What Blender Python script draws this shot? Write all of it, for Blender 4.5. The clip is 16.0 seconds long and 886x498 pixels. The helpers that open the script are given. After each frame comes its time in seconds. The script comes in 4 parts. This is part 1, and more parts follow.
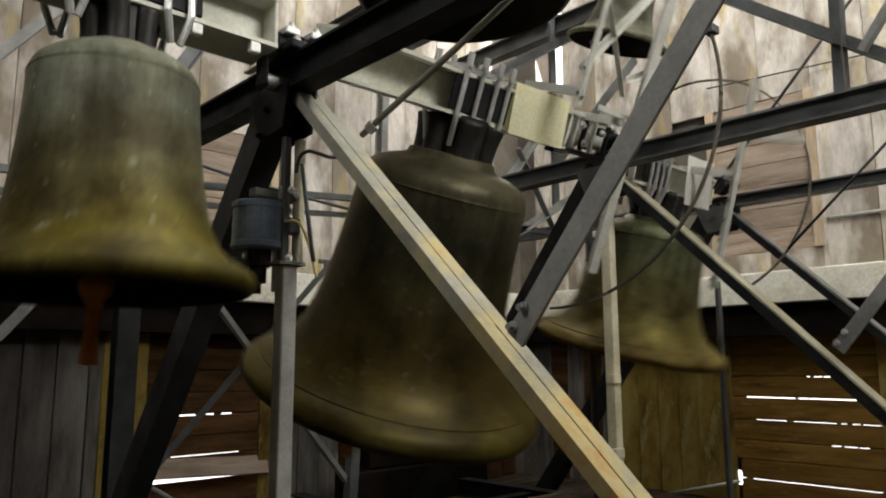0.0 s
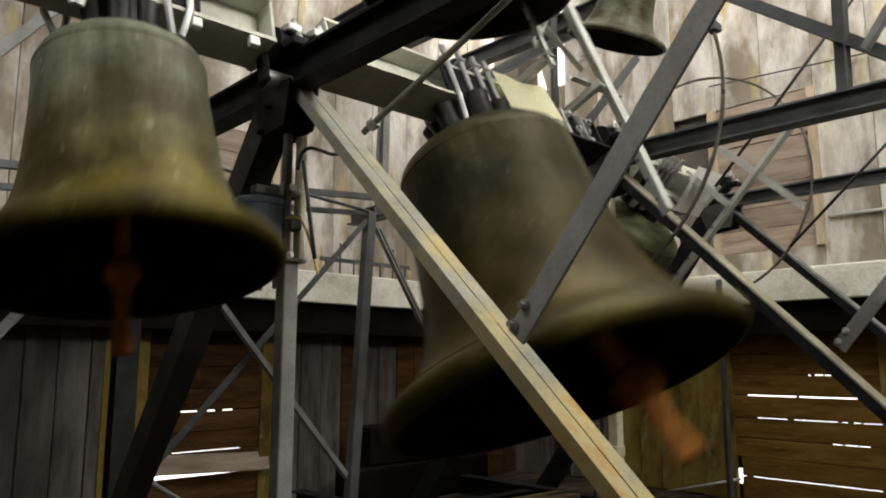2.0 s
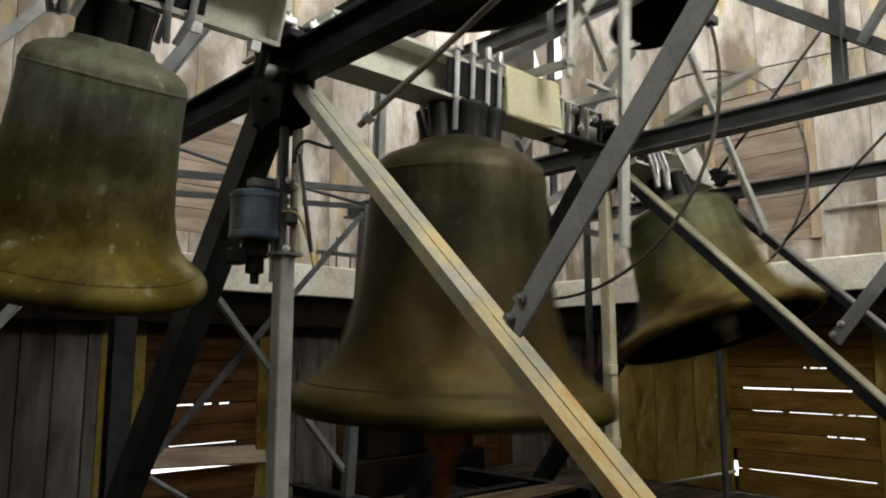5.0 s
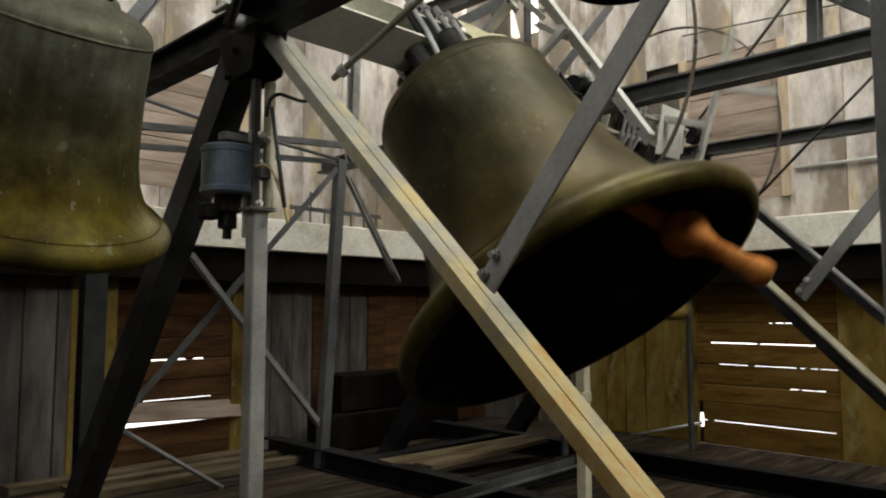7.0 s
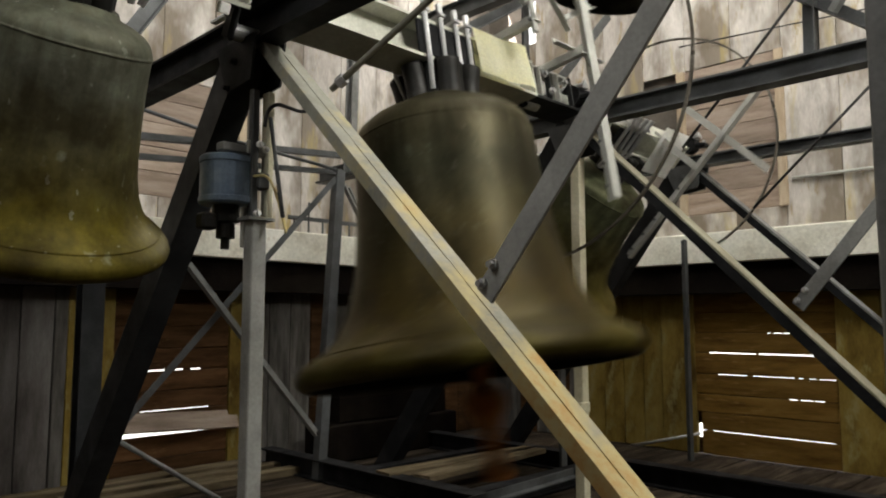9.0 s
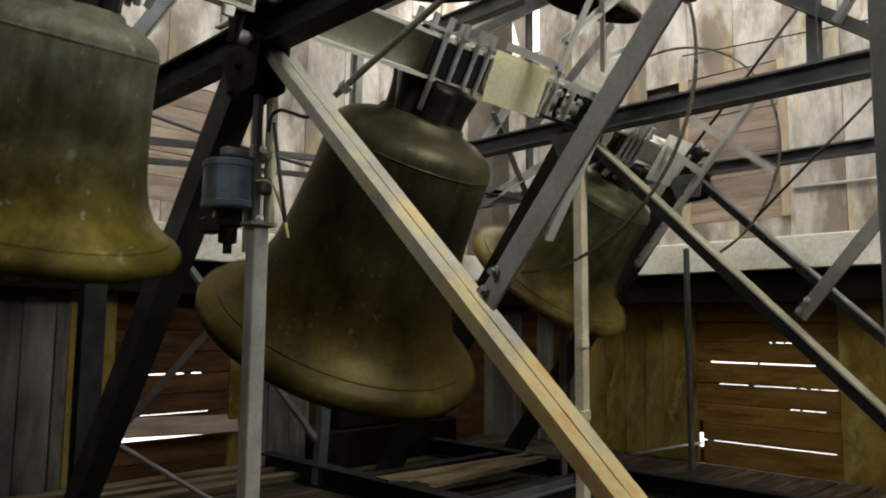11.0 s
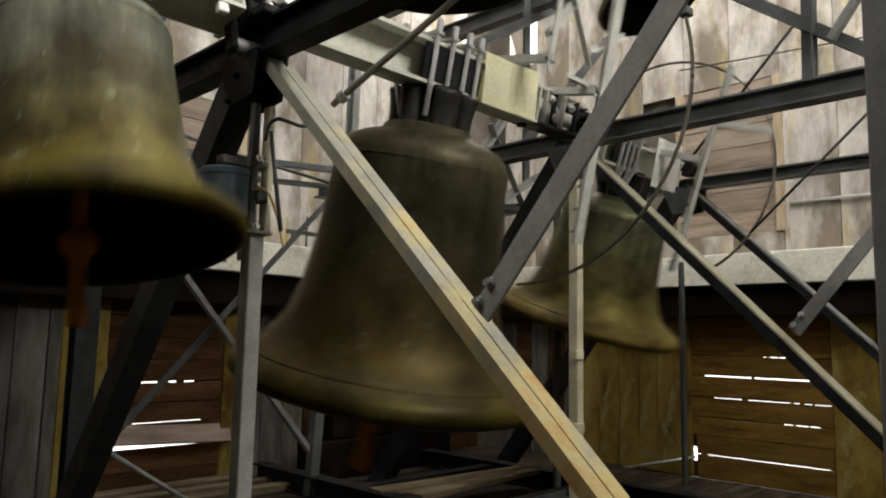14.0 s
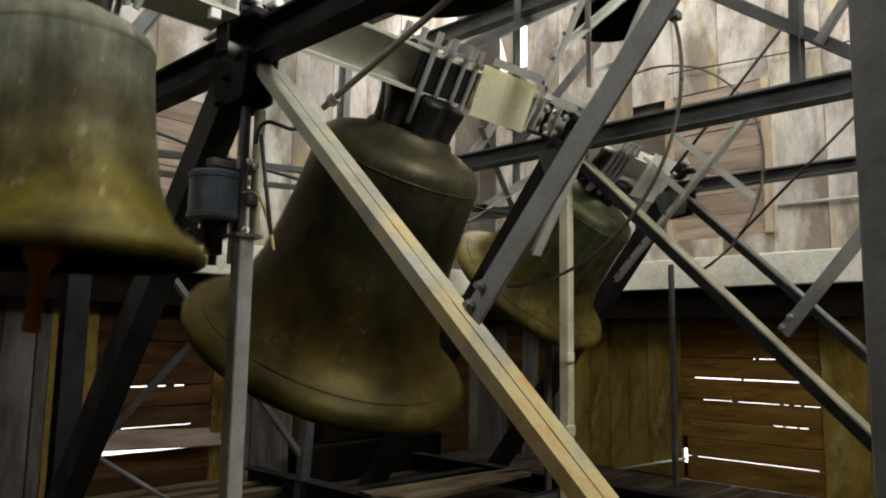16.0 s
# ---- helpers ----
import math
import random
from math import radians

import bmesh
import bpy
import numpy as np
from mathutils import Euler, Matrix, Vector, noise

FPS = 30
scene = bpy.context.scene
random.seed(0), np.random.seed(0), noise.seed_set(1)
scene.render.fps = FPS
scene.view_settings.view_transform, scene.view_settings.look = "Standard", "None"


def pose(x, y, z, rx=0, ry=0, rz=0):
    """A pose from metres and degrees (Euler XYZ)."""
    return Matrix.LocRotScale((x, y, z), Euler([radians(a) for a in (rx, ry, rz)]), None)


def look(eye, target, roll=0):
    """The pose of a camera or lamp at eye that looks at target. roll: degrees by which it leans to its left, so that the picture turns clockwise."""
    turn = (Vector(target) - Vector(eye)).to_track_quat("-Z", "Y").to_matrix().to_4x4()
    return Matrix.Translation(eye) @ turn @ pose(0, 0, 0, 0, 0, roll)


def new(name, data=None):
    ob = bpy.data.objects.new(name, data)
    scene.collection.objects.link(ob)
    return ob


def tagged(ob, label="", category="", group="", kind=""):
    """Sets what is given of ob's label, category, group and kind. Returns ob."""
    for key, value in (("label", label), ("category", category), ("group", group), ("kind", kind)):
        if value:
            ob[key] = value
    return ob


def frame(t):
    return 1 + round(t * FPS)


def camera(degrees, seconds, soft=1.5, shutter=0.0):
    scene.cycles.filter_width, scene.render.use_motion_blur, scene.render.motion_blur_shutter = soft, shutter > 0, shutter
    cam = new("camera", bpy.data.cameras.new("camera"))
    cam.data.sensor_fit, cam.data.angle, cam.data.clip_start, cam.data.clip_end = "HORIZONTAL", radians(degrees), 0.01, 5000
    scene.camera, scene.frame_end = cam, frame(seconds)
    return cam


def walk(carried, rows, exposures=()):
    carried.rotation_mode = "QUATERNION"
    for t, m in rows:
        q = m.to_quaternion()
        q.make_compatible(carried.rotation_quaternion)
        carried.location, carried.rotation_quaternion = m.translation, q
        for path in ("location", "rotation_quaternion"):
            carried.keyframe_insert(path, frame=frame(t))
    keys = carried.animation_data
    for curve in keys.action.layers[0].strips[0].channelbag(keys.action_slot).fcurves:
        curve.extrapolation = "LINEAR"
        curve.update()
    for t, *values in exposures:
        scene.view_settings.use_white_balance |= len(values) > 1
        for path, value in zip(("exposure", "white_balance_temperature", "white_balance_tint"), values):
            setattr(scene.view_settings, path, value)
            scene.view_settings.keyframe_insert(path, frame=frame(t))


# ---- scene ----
EYE = (0.0, 0.0, 1.1)
cam = camera(62, 16.0, soft=2.0, shutter=1.0)
PATH = [
    (0, -43.00, 8.90, 0.15),
    (0.5, -42.94, 8.77, 0.15),
    (1, -42.90, 8.66, -0.00),
    (1.5, -42.99, 8.68, -0.10),
    (2, -42.93, 8.69, -0.05),
    (2.5, -43.03, 8.55, 0.08),
    (3, -43.10, 8.35, -0.04),
    (5.3, -43.24, 8.10, 0.06),
    (5.5, -43.26, 7.58, 0.08),
    (6, -43.45, 6.05, -0.03),
    (6.5, -43.99, 4.96, -0.17),
    (7, -45.18, 4.76, 0.00),
    (7.5, -45.80, 4.95, 0.24),
    (8, -45.61, 5.10, 0.18),
    (8.5, -45.34, 5.17, -0.15),
    (9, -45.32, 5.54, 0.02),
    (9.2, -45.36, 5.66, -0.04),
    (11.5, -45.19, 6.18, -0.50),
    (12, -45.24, 6.53, -0.27),
    (12.5, -45.43, 6.65, -0.31),
    (13, -45.67, 6.70, -0.54),
    (13.5, -45.63, 6.77, -0.75),
    (14, -45.65, 6.88, -1.16),
    (14.5, -45.60, 7.01, -1.26),
    (15, -45.67, 7.12, -1.41),
    (15.5, -45.86, 7.21, -1.11),
    (16, -46.35, 7.12, -0.95),
]
walk(cam, [(t, pose(*EYE, 90 + p, r, y)) for t, y, p, r in PATH])

# ---- light ----
world = bpy.data.worlds.new("world")
scene.world = world
world.use_nodes = True
wn = world.node_tree
sky = wn.nodes.new("ShaderNodeTexSky")
sky.sky_type = "NISHITA"
sky.sun_disc = False
sky.sun_elevation, sky.sun_rotation = radians(38), radians(200)
wn.links.new(sky.outputs[0], wn.nodes["Background"].inputs[0])
wn.nodes["Background"].inputs[1].default_value = 0.12
scene.view_settings.exposure = -0.4


def window_light(name, where, target, sx, sy, watts, colour):
    lamp = bpy.data.lights.new(name, "AREA")
    lamp.shape, lamp.size, lamp.size_y, lamp.energy, lamp.color = "RECTANGLE", sx, sy, watts, colour
    ob = new(name, lamp)
    ob.matrix_world = look(where, target)
    return ob


X0, XW, Y0, YW, ZC = -2.2, 6.0, -2.4, 5.2, 6.2   # inner faces of the tower room, ceiling
WALL = 0.3
LEDGE_B, LEDGE_T = 1.56, 1.81

# roof, south and west openings are unseen, placed to suit the light
window_light("sky_hatch_roof", (3.2, 2.1, ZC + 0.1), (3.2, 2.1, 0.0), 4.0, 2.6, 370, (0.99, 0.97, 0.89))
window_light("sky_window_south", (2.7, Y0 - 0.1, 5.35), (2.2, 4.0, 2.6), 2.6, 1.4, 530, (0.99, 0.97, 0.89))
# fill light added from the west for the left bell
window_light("sky_window_west", (X0 - 0.1, 1.6, 4.4), (1.6, 3.0, 2.4), 2.0, 1.6, 95, (0.98, 0.97, 0.93))
window_light("sky_window_east", (XW + 0.1, 4.77, 4.65), (2.5, 2.6, 3.0), 0.38, 1.2, 90, (1.0, 0.98, 0.93))


# ---- materials ----
def material(name, base, rough=0.6, metal=0.0):
    m = bpy.data.materials.new(name)
    m.use_nodes = True
    b = m.node_tree.nodes["Principled BSDF"]
    b.inputs["Base Color"].default_value = (*base, 1)
    b.inputs["Roughness"].default_value = rough
    b.inputs["Metallic"].default_value = metal
    b.inputs["Specular IOR Level"].default_value = 0.25
    return m, m.node_tree, b


def matte(m, level=0.04):
    """Surfaces whose shine is taken down to keep them dark."""
    m.node_tree.nodes["Principled BSDF"].inputs["Specular IOR Level"].default_value = level
    return m


def noise_tex(nt, scale, detail=5.0, rough=0.6, stretch=(1, 1, 1), coord="Object", rnd=False):
    tc = nt.nodes.new("ShaderNodeTexCoord")
    mp = nt.nodes.new("ShaderNodeMapping")
    mp.inputs["Scale"].default_value = stretch
    nt.links.new(tc.outputs[coord], mp.inputs[0])
    if rnd:
        oi = nt.nodes.new("ShaderNodeObjectInfo")
        mul = nt.nodes.new("ShaderNodeMath")
        mul.operation = "MULTIPLY"
        mul.inputs[1].default_value = 37.0
        nt.links.new(oi.outputs["Random"], mul.inputs[0])
        nt.links.new(mul.outputs[0], mp.inputs["Location"])
    n = nt.nodes.new("ShaderNodeTexNoise")
    n.inputs["Scale"].default_value, n.inputs["Detail"].default_value, n.inputs["Roughness"].default_value = scale, detail, rough
    nt.links.new(mp.outputs[0], n.inputs["Vector"])
    return n.outputs["Fac"]


def ramp(nt, fac, stops):
    r = nt.nodes.new("ShaderNodeValToRGB")
    while len(r.color_ramp.elements) < len(stops):
        r.color_ramp.elements.new(0.5)
    for e, (p, c) in zip(r.color_ramp.elements, stops):
        e.position, e.color = p, (*c, 1) if len(c) == 3 else c
    nt.links.new(fac, r.inputs[0])
    return r.outputs[0]


def mix(nt, fac, a, b, kind="MIX"):
    n = nt.nodes.new("ShaderNodeMix")
    n.data_type, n.blend_type = "RGBA", kind
    for sock, v in ((n.inputs[0], fac), (n.inputs[6], a), (n.inputs[7], b)):
        if isinstance(v, (int, float)):
            sock.default_value = v
        elif isinstance(v, tuple):
            sock.default_value = (*v, 1)
        else:
            nt.links.new(v, sock)
    return n.outputs[2]


def bump(nt, b, fac, strength, dist=0.01):
    n = nt.nodes.new("ShaderNodeBump")
    n.inputs["Strength"].default_value, n.inputs["Distance"].default_value = strength, dist
    nt.links.new(fac, n.inputs["Height"])
    nt.links.new(n.outputs[0], b.inputs["Normal"])


def worn(name, base, dark, light, rough=0.6, metal=0.0, scale=4.0, fine=60.0, bumpy=0.15, stretch=(1, 1, 1), rust=None, vary=0.0):
    """Two-scale variation: stains and grain, with an optional rust or dirt tint in patches."""
    m, nt, b = material(name, base, rough, metal)
    big = noise_tex(nt, scale, 6, 0.62, stretch, rnd=vary > 0)
    small = noise_tex(nt, fine, 4, 0.6, stretch, rnd=vary > 0)
    c = ramp(nt, big, [(0.3, dark), (0.5, base), (0.72, light)])
    g = ramp(nt, small, [(0.25, (0.72, 0.72, 0.72)), (0.75, (1.15, 1.15, 1.15))])
    c = mix(nt, 0.6, c, g, "MULTIPLY")
    if rust:
        f = ramp(nt, noise_tex(nt, scale * 1.7, 8, 0.7, stretch), [(rust[1], (0, 0, 0)), (rust[1] + 0.1, (1, 1, 1))])
        c = mix(nt, f, c, rust[0])
    if vary:
        oi = nt.nodes.new("ShaderNodeObjectInfo")
        v = ramp(nt, oi.outputs["Random"], [(0.0, (1 - vary,) * 3), (1.0, (1 + vary * 0.6,) * 3)])
        c = mix(nt, 1.0, c, v, "MULTIPLY")
    nt.links.new(c, b.inputs["Base Color"])
    rr = ramp(nt, big, [(0.3, (min(1, rough + 0.12),) * 3), (0.7, (max(0.1, rough - 0.12),) * 3)])
    nt.links.new(rr, b.inputs["Roughness"])
    bump(nt, b, small, bumpy)
    return m


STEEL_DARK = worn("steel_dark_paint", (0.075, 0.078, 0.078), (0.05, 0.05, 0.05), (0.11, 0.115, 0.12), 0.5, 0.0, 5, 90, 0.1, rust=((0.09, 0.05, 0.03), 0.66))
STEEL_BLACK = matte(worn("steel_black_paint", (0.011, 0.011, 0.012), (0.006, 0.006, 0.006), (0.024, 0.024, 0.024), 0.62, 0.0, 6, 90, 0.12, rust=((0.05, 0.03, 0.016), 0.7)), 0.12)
# dark steel taken near black; shade low in the frame is in the colour
STEEL_NEAR_BLACK = worn("steel_near_black_paint", (0.016, 0.017, 0.018), (0.009, 0.009, 0.009), (0.034, 0.035, 0.037), 0.5, 0.0, 5, 90, 0.1, rust=((0.07, 0.04, 0.02), 0.66))
STEEL_GREY = worn("steel_grey_paint", (0.2, 0.2, 0.19), (0.13, 0.13, 0.12), (0.27, 0.27, 0.26), 0.5, 0.0, 6, 80, 0.08, rust=((0.2, 0.13, 0.06), 0.68))
STEEL_TAN = worn("steel_tan_dusty_paint", (0.25, 0.243, 0.2), (0.165, 0.16, 0.125), (0.335, 0.325, 0.275), 0.55, 0.0, 3, 70, 0.1)
nt = STEEL_TAN.node_tree
pb = nt.nodes["Principled BSDF"]
sep = nt.nodes.new("ShaderNodeSeparateXYZ")
nt.links.new(nt.nodes.new("ShaderNodeTexCoord").outputs["Object"], sep.inputs[0])
foot_mask = nt.nodes.new("ShaderNodeMath")     # rust, and a yellow-lit tone put into the colour, rise from the leg's foot
foot_mask.operation = "MULTIPLY_ADD"
foot_mask.inputs[1].default_value = -0.22
nt.links.new(sep.outputs[2], foot_mask.inputs[0])
nt.links.new(noise_tex(nt, 4.5, 7, 0.7), foot_mask.inputs[2])
tan = mix(nt, ramp(nt, foot_mask.outputs[0], [(0.12, (0, 0, 0)), (0.32, (1, 1, 1))]), pb.inputs["Base Color"].links[0].from_socket, (0.4, 0.33, 0.16))
tan = mix(nt, ramp(nt, foot_mask.outputs[0], [(0.31, (0, 0, 0)), (0.42, (0.85, 0.85, 0.85))]), tan, (0.36, 0.2, 0.06))
nt.links.new(tan, pb.inputs["Base Color"])
STEEL_LIGHT = worn("steel_light_paint", (0.47, 0.47, 0.43), (0.36, 0.36, 0.32), (0.58, 0.58, 0.54), 0.5, 0.0, 4, 70, 0.08, rust=((0.35, 0.25, 0.14), 0.72))
STEEL_MID = worn("steel_mid_paint", (0.36, 0.36, 0.335), (0.26, 0.26, 0.24), (0.44, 0.44, 0.41), 0.5, 0.0, 6, 80, 0.08, rust=((0.27, 0.19, 0.1), 0.7))
STEEL_OLIVE = worn("headstock_paint", (0.58, 0.58, 0.5), (0.45, 0.45, 0.37), (0.68, 0.68, 0.6), 0.5, 0.0, 4, 70, 0.08, rust=((0.25, 0.18, 0.1), 0.72))
STEEL_DUSTY = worn("steel_dusty_olive_paint", (0.3, 0.28, 0.2), (0.19, 0.175, 0.12), (0.42, 0.4, 0.3), 0.55, 0.0, 4, 70, 0.1, rust=((0.3, 0.2, 0.08), 0.66))
STEEL_CREAM = worn("steel_cream_paint", (0.62, 0.58, 0.42), (0.45, 0.42, 0.28), (0.72, 0.68, 0.52), 0.5, 0.0, 5, 70, 0.08, rust=((0.3, 0.2, 0.1), 0.7))
ZINC = worn("galvanised_steel", (0.5, 0.5, 0.49), (0.38, 0.38, 0.38), (0.62, 0.62, 0.62), 0.42, 0.55, 14, 90, 0.06)
CREAM = worn("cream_sheet", (0.93, 0.9, 0.64), (0.9, 0.86, 0.58), (0.94, 0.92, 0.72), 0.5, 0.0, 5, 80, 0.05)
WHITE = worn("white_sheet", (0.92, 0.92, 0.89), (0.88, 0.88, 0.84), (0.94, 0.94, 0.92), 0.5, 0.0, 5, 80, 0.05)
RUST = worn("rusty_iron", (0.38, 0.135, 0.022), (0.2, 0.062, 0.012), (0.5, 0.2, 0.04), 0.75, 0.1, 12, 90, 0.3)
BLUE = worn("blue_motor_paint", (0.19, 0.25, 0.33), (0.12, 0.17, 0.25), (0.28, 0.35, 0.42), 0.38, 0.2, 9, 90, 0.06)
RUBBER = worn("black_cable", (0.025, 0.023, 0.022), (0.015, 0.015, 0.015), (0.04, 0.04, 0.04), 0.5)
YCABLE = worn("yellow_cable", (0.6, 0.48, 0.22), (0.5, 0.4, 0.18), (0.66, 0.54, 0.28), 0.5)
RAIL = worn("guide_hoop_steel", (0.16, 0.145, 0.12), (0.11, 0.095, 0.075), (0.24, 0.22, 0.19), 0.34, 0.6, 9, 90, 0.08)
# near black for the shadow under the ledge and the dark mass by the wall
SHADE_BLACK = matte(worn("shade_black", (0.008, 0.006, 0.005), (0.004, 0.003, 0.003), (0.014, 0.011, 0.008), 0.95, 0.0, 4, 40, 0.3))
CONCRETE = worn("ledge_concrete", (0.78, 0.76, 0.66), (0.6, 0.56, 0.45), (0.84, 0.82, 0.75), 0.85, 0.0, 2.5, 40, 0.3, rust=((0.38, 0.25, 0.11), 0.64))
BOARD_GREY = worn("weathered_board", (0.56, 0.52, 0.478), (0.27, 0.235, 0.205), (0.7, 0.66, 0.615), 0.85, 0.0, 1.9, 26, 0.3, (2.2, 2.2, 0.7), rust=((0.36, 0.27, 0.13), 0.58), vary=0.12)
nt = BOARD_GREY.node_tree
pb = nt.nodes["Principled BSDF"]
stain = ramp(nt, noise_tex(nt, 1.5, 4, 0.62, (1.6, 1.6, 0.75), rnd=True), [(0.42, (0, 0, 0)), (0.58, (0.85, 0.85, 0.85))])
wet = mix(nt, stain, pb.inputs["Base Color"].links[0].from_socket, (0.17, 0.135, 0.095))
gold = ramp(nt, noise_tex(nt, 1.9, 5, 0.6, (2.6, 2.6, 0.5), rnd=True), [(0.58, (0, 0, 0)), (0.72, (0.6, 0.6, 0.6))])
nt.links.new(mix(nt, gold, wet, (0.47, 0.37, 0.12)), pb.inputs["Base Color"])
BOARD_RED = worn("red_brown_board", (0.33, 0.255, 0.2), (0.19, 0.14, 0.105), (0.43, 0.35, 0.285), 0.8, 0.0, 2.2, 34, 0.3, (0.9, 0.9, 6), vary=0.25)
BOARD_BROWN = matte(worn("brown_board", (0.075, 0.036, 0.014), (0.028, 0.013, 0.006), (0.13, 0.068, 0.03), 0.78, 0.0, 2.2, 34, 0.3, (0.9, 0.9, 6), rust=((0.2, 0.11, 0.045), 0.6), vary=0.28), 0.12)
BOARD_LOUVRE = matte(worn("ochre_louvre_board", (0.18, 0.1, 0.02), (0.085, 0.043, 0.009), (0.25, 0.15, 0.04), 0.78, 0.0, 2.2, 34, 0.3, (0.9, 0.9, 6), rust=((0.25, 0.15, 0.05), 0.58), vary=0.25), 0.12)
# lower boards kept dark: the dimness below the ledge is in their colour
BOARD_DIM = matte(worn("dimmed_grey_board", (0.11, 0.098, 0.09), (0.045, 0.037, 0.033), (0.18, 0.168, 0.158), 0.85, 0.0, 1.6, 34, 0.25, (4, 4, 0.9), vary=0.4), 0.1)
BOARD_PALE = worn("dimmed_pale_board", (0.095, 0.087, 0.077), (0.035, 0.03, 0.024), (0.19, 0.178, 0.16), 0.8, 0.0, 2.0, 34, 0.25, (6, 6, 0.9), vary=0.3)
BOARD_OCHRE = matte(worn("ochre_board", (0.2, 0.138, 0.03), (0.08, 0.048, 0.01), (0.28, 0.21, 0.062), 0.8, 0.0, 2.4, 34, 0.25, (1.6, 1.6, 0.8), rust=((0.24, 0.2, 0.085), 0.55), vary=0.15), 0.12)
FLOORW = matte(worn("floor_plank", (0.042, 0.031, 0.021), (0.014, 0.01, 0.007), (0.1, 0.078, 0.058), 0.85, 0.0, 2.0, 30, 0.3, (0.9, 6, 6), vary=0.3), 0.08)
MASONRY = worn("rough_plaster", (0.13, 0.112, 0.094), (0.08, 0.068, 0.056), (0.19, 0.165, 0.14), 0.9, 0.0, 1.5, 25, 0.3)
OLD_PLANK = matte(worn("old_plank", (0.11, 0.085, 0.05), (0.05, 0.036, 0.02), (0.19, 0.15, 0.1), 0.85, 0.0, 3, 40, 0.2, (0.9, 6, 6)), 0.1)
TIMBER = worn("pale_timber", (0.42, 0.33, 0.23), (0.3, 0.23, 0.15), (0.5, 0.41, 0.3), 0.8, 0.0, 3, 40, 0.2, (6, 6, 0.9))


def bell_bronze(name, top, band, lip, height, seed, specks=1.0, metal=0.25, gloss=0.52, crown=None):
    """Old bronze: grey-green crown and waist, ochre verdigris low down, pale specks and streaks."""
    m, nt, b = material(name, top, gloss, metal)
    b.inputs["Specular Tint"].default_value = (1.0, 0.88, 0.55, 1)
    tc = nt.nodes.new("ShaderNodeTexCoord")
    sep = nt.nodes.new("ShaderNodeSeparateXYZ")
    nt.links.new(tc.outputs["Object"], sep.inputs[0])
    wob = noise_tex(nt, 5 + seed, 6, 0.65, (1, 1, 0.6))
    add = nt.nodes.new("ShaderNodeMath")
    add.operation = "MULTIPLY_ADD"
    add.inputs[1].default_value = 0.42 * height
    nt.links.new(wob, add.inputs[0])
    nt.links.new(sep.outputs[2], add.inputs[2])
    mr = nt.nodes.new("ShaderNodeMapRange")
    mr.inputs["From Min"].default_value, mr.inputs["From Max"].default_value = 0.0, height * 1.4
    nt.links.new(add.outputs[0], mr.inputs[0])
    c = ramp(nt, mr.outputs[0], [(0.12, lip), (0.3, band), (0.5, tuple(0.5 * (x + y) for x, y in zip(top, band))), (0.66, top), (0.76, crown or top)])
    st = ramp(nt, noise_tex(nt, 9, 6, 0.6, (2.2, 2.2, 0.35)), [(0.35, (0.62, 0.6, 0.55)), (0.65, (1.12, 1.12, 1.1))])
    c = mix(nt, 0.85, c, st, "MULTIPLY")
    sp = ramp(nt, noise_tex(nt, 13 + seed, 3, 0.5, (1, 1, 0.75)), [(0.655, (0, 0, 0)), (0.74, (1, 1, 1))])
    c = mix(nt, mix(nt, 0.34 * specks, (0, 0, 0), sp), c, (0.36, 0.37, 0.32))
    s2 = ramp(nt, noise_tex(nt, 34 + seed * 3, 2, 0.4, (1, 1, 0.7)), [(0.69, (0, 0, 0)), (0.73, (1, 1, 1))])
    c = mix(nt, mix(nt, 0.4 * specks, (0, 0, 0), s2), c, (0.42, 0.43, 0.38))
    gr = ramp(nt, noise_tex(nt, 55, 5, 0.7), [(0.3, (0.7, 0.7, 0.68)), (0.7, (1.2, 1.2, 1.15))])
    c = mix(nt, 0.7, c, gr, "MULTIPLY")
    cl = ramp(nt, noise_tex(nt, 2.0 + 0.2 * seed, 4, 0.6, (1, 1, 1.3)), [(0.37, (0.28, 0.23, 0.17)), (0.5, (0.95, 0.95, 0.95)), (0.64, (1.5, 1.5, 1.4))])
    c = mix(nt, 0.85, c, cl, "MULTIPLY")
    nt.links.new(c, b.inputs["Base Color"])
    rr = ramp(nt, wob, [(0.3, (gloss + 0.1,) * 3), (0.7, (gloss - 0.08,) * 3)])
    nt.links.new(rr, b.inputs["Roughness"])
    bump(nt, b, noise_tex(nt, 40, 5, 0.6), 0.12)
    return m


# near-black inner faces: the shade inside the bells is put into the colour
BRONZE_INNER = matte(worn("bell_inside_shade", (0.009, 0.008, 0.006), (0.004, 0.004, 0.003), (0.02, 0.018, 0.01), 0.85, 0.0, 6, 60, 0.2))
BRONZE_BLACK = worn("black_bronze", (0.018, 0.017, 0.015), (0.008, 0.008, 0.007), (0.04, 0.038, 0.034), 0.5, 0.1, 8, 70, 0.2)


# ---- mesh helpers ----
def part(name, bm, mat, parent=None, label="", smooth=False, at=None):
    me = bpy.data.meshes.new(name)
    bm.normal_update()
    bm.to_mesh(me)
    bm.free()
    for m in (mat if isinstance(mat, (list, tuple)) else (mat,)):
        me.materials.append(m)
    if smooth:
        me.polygons.foreach_set("use_smooth", [True] * len(me.polygons))
    ob = new(name, me)
    if at is not None:
        ob.matrix_basis = at
    if parent is not None:
        ob.parent = parent
    if label:
        ob["label"] = label
    return ob


def empty(name, m, label, category, group=""):
    ob = new(name)
    ob.matrix_basis = m
    ob.empty_display_size = 0.1
    return tagged(ob, label, category, group)


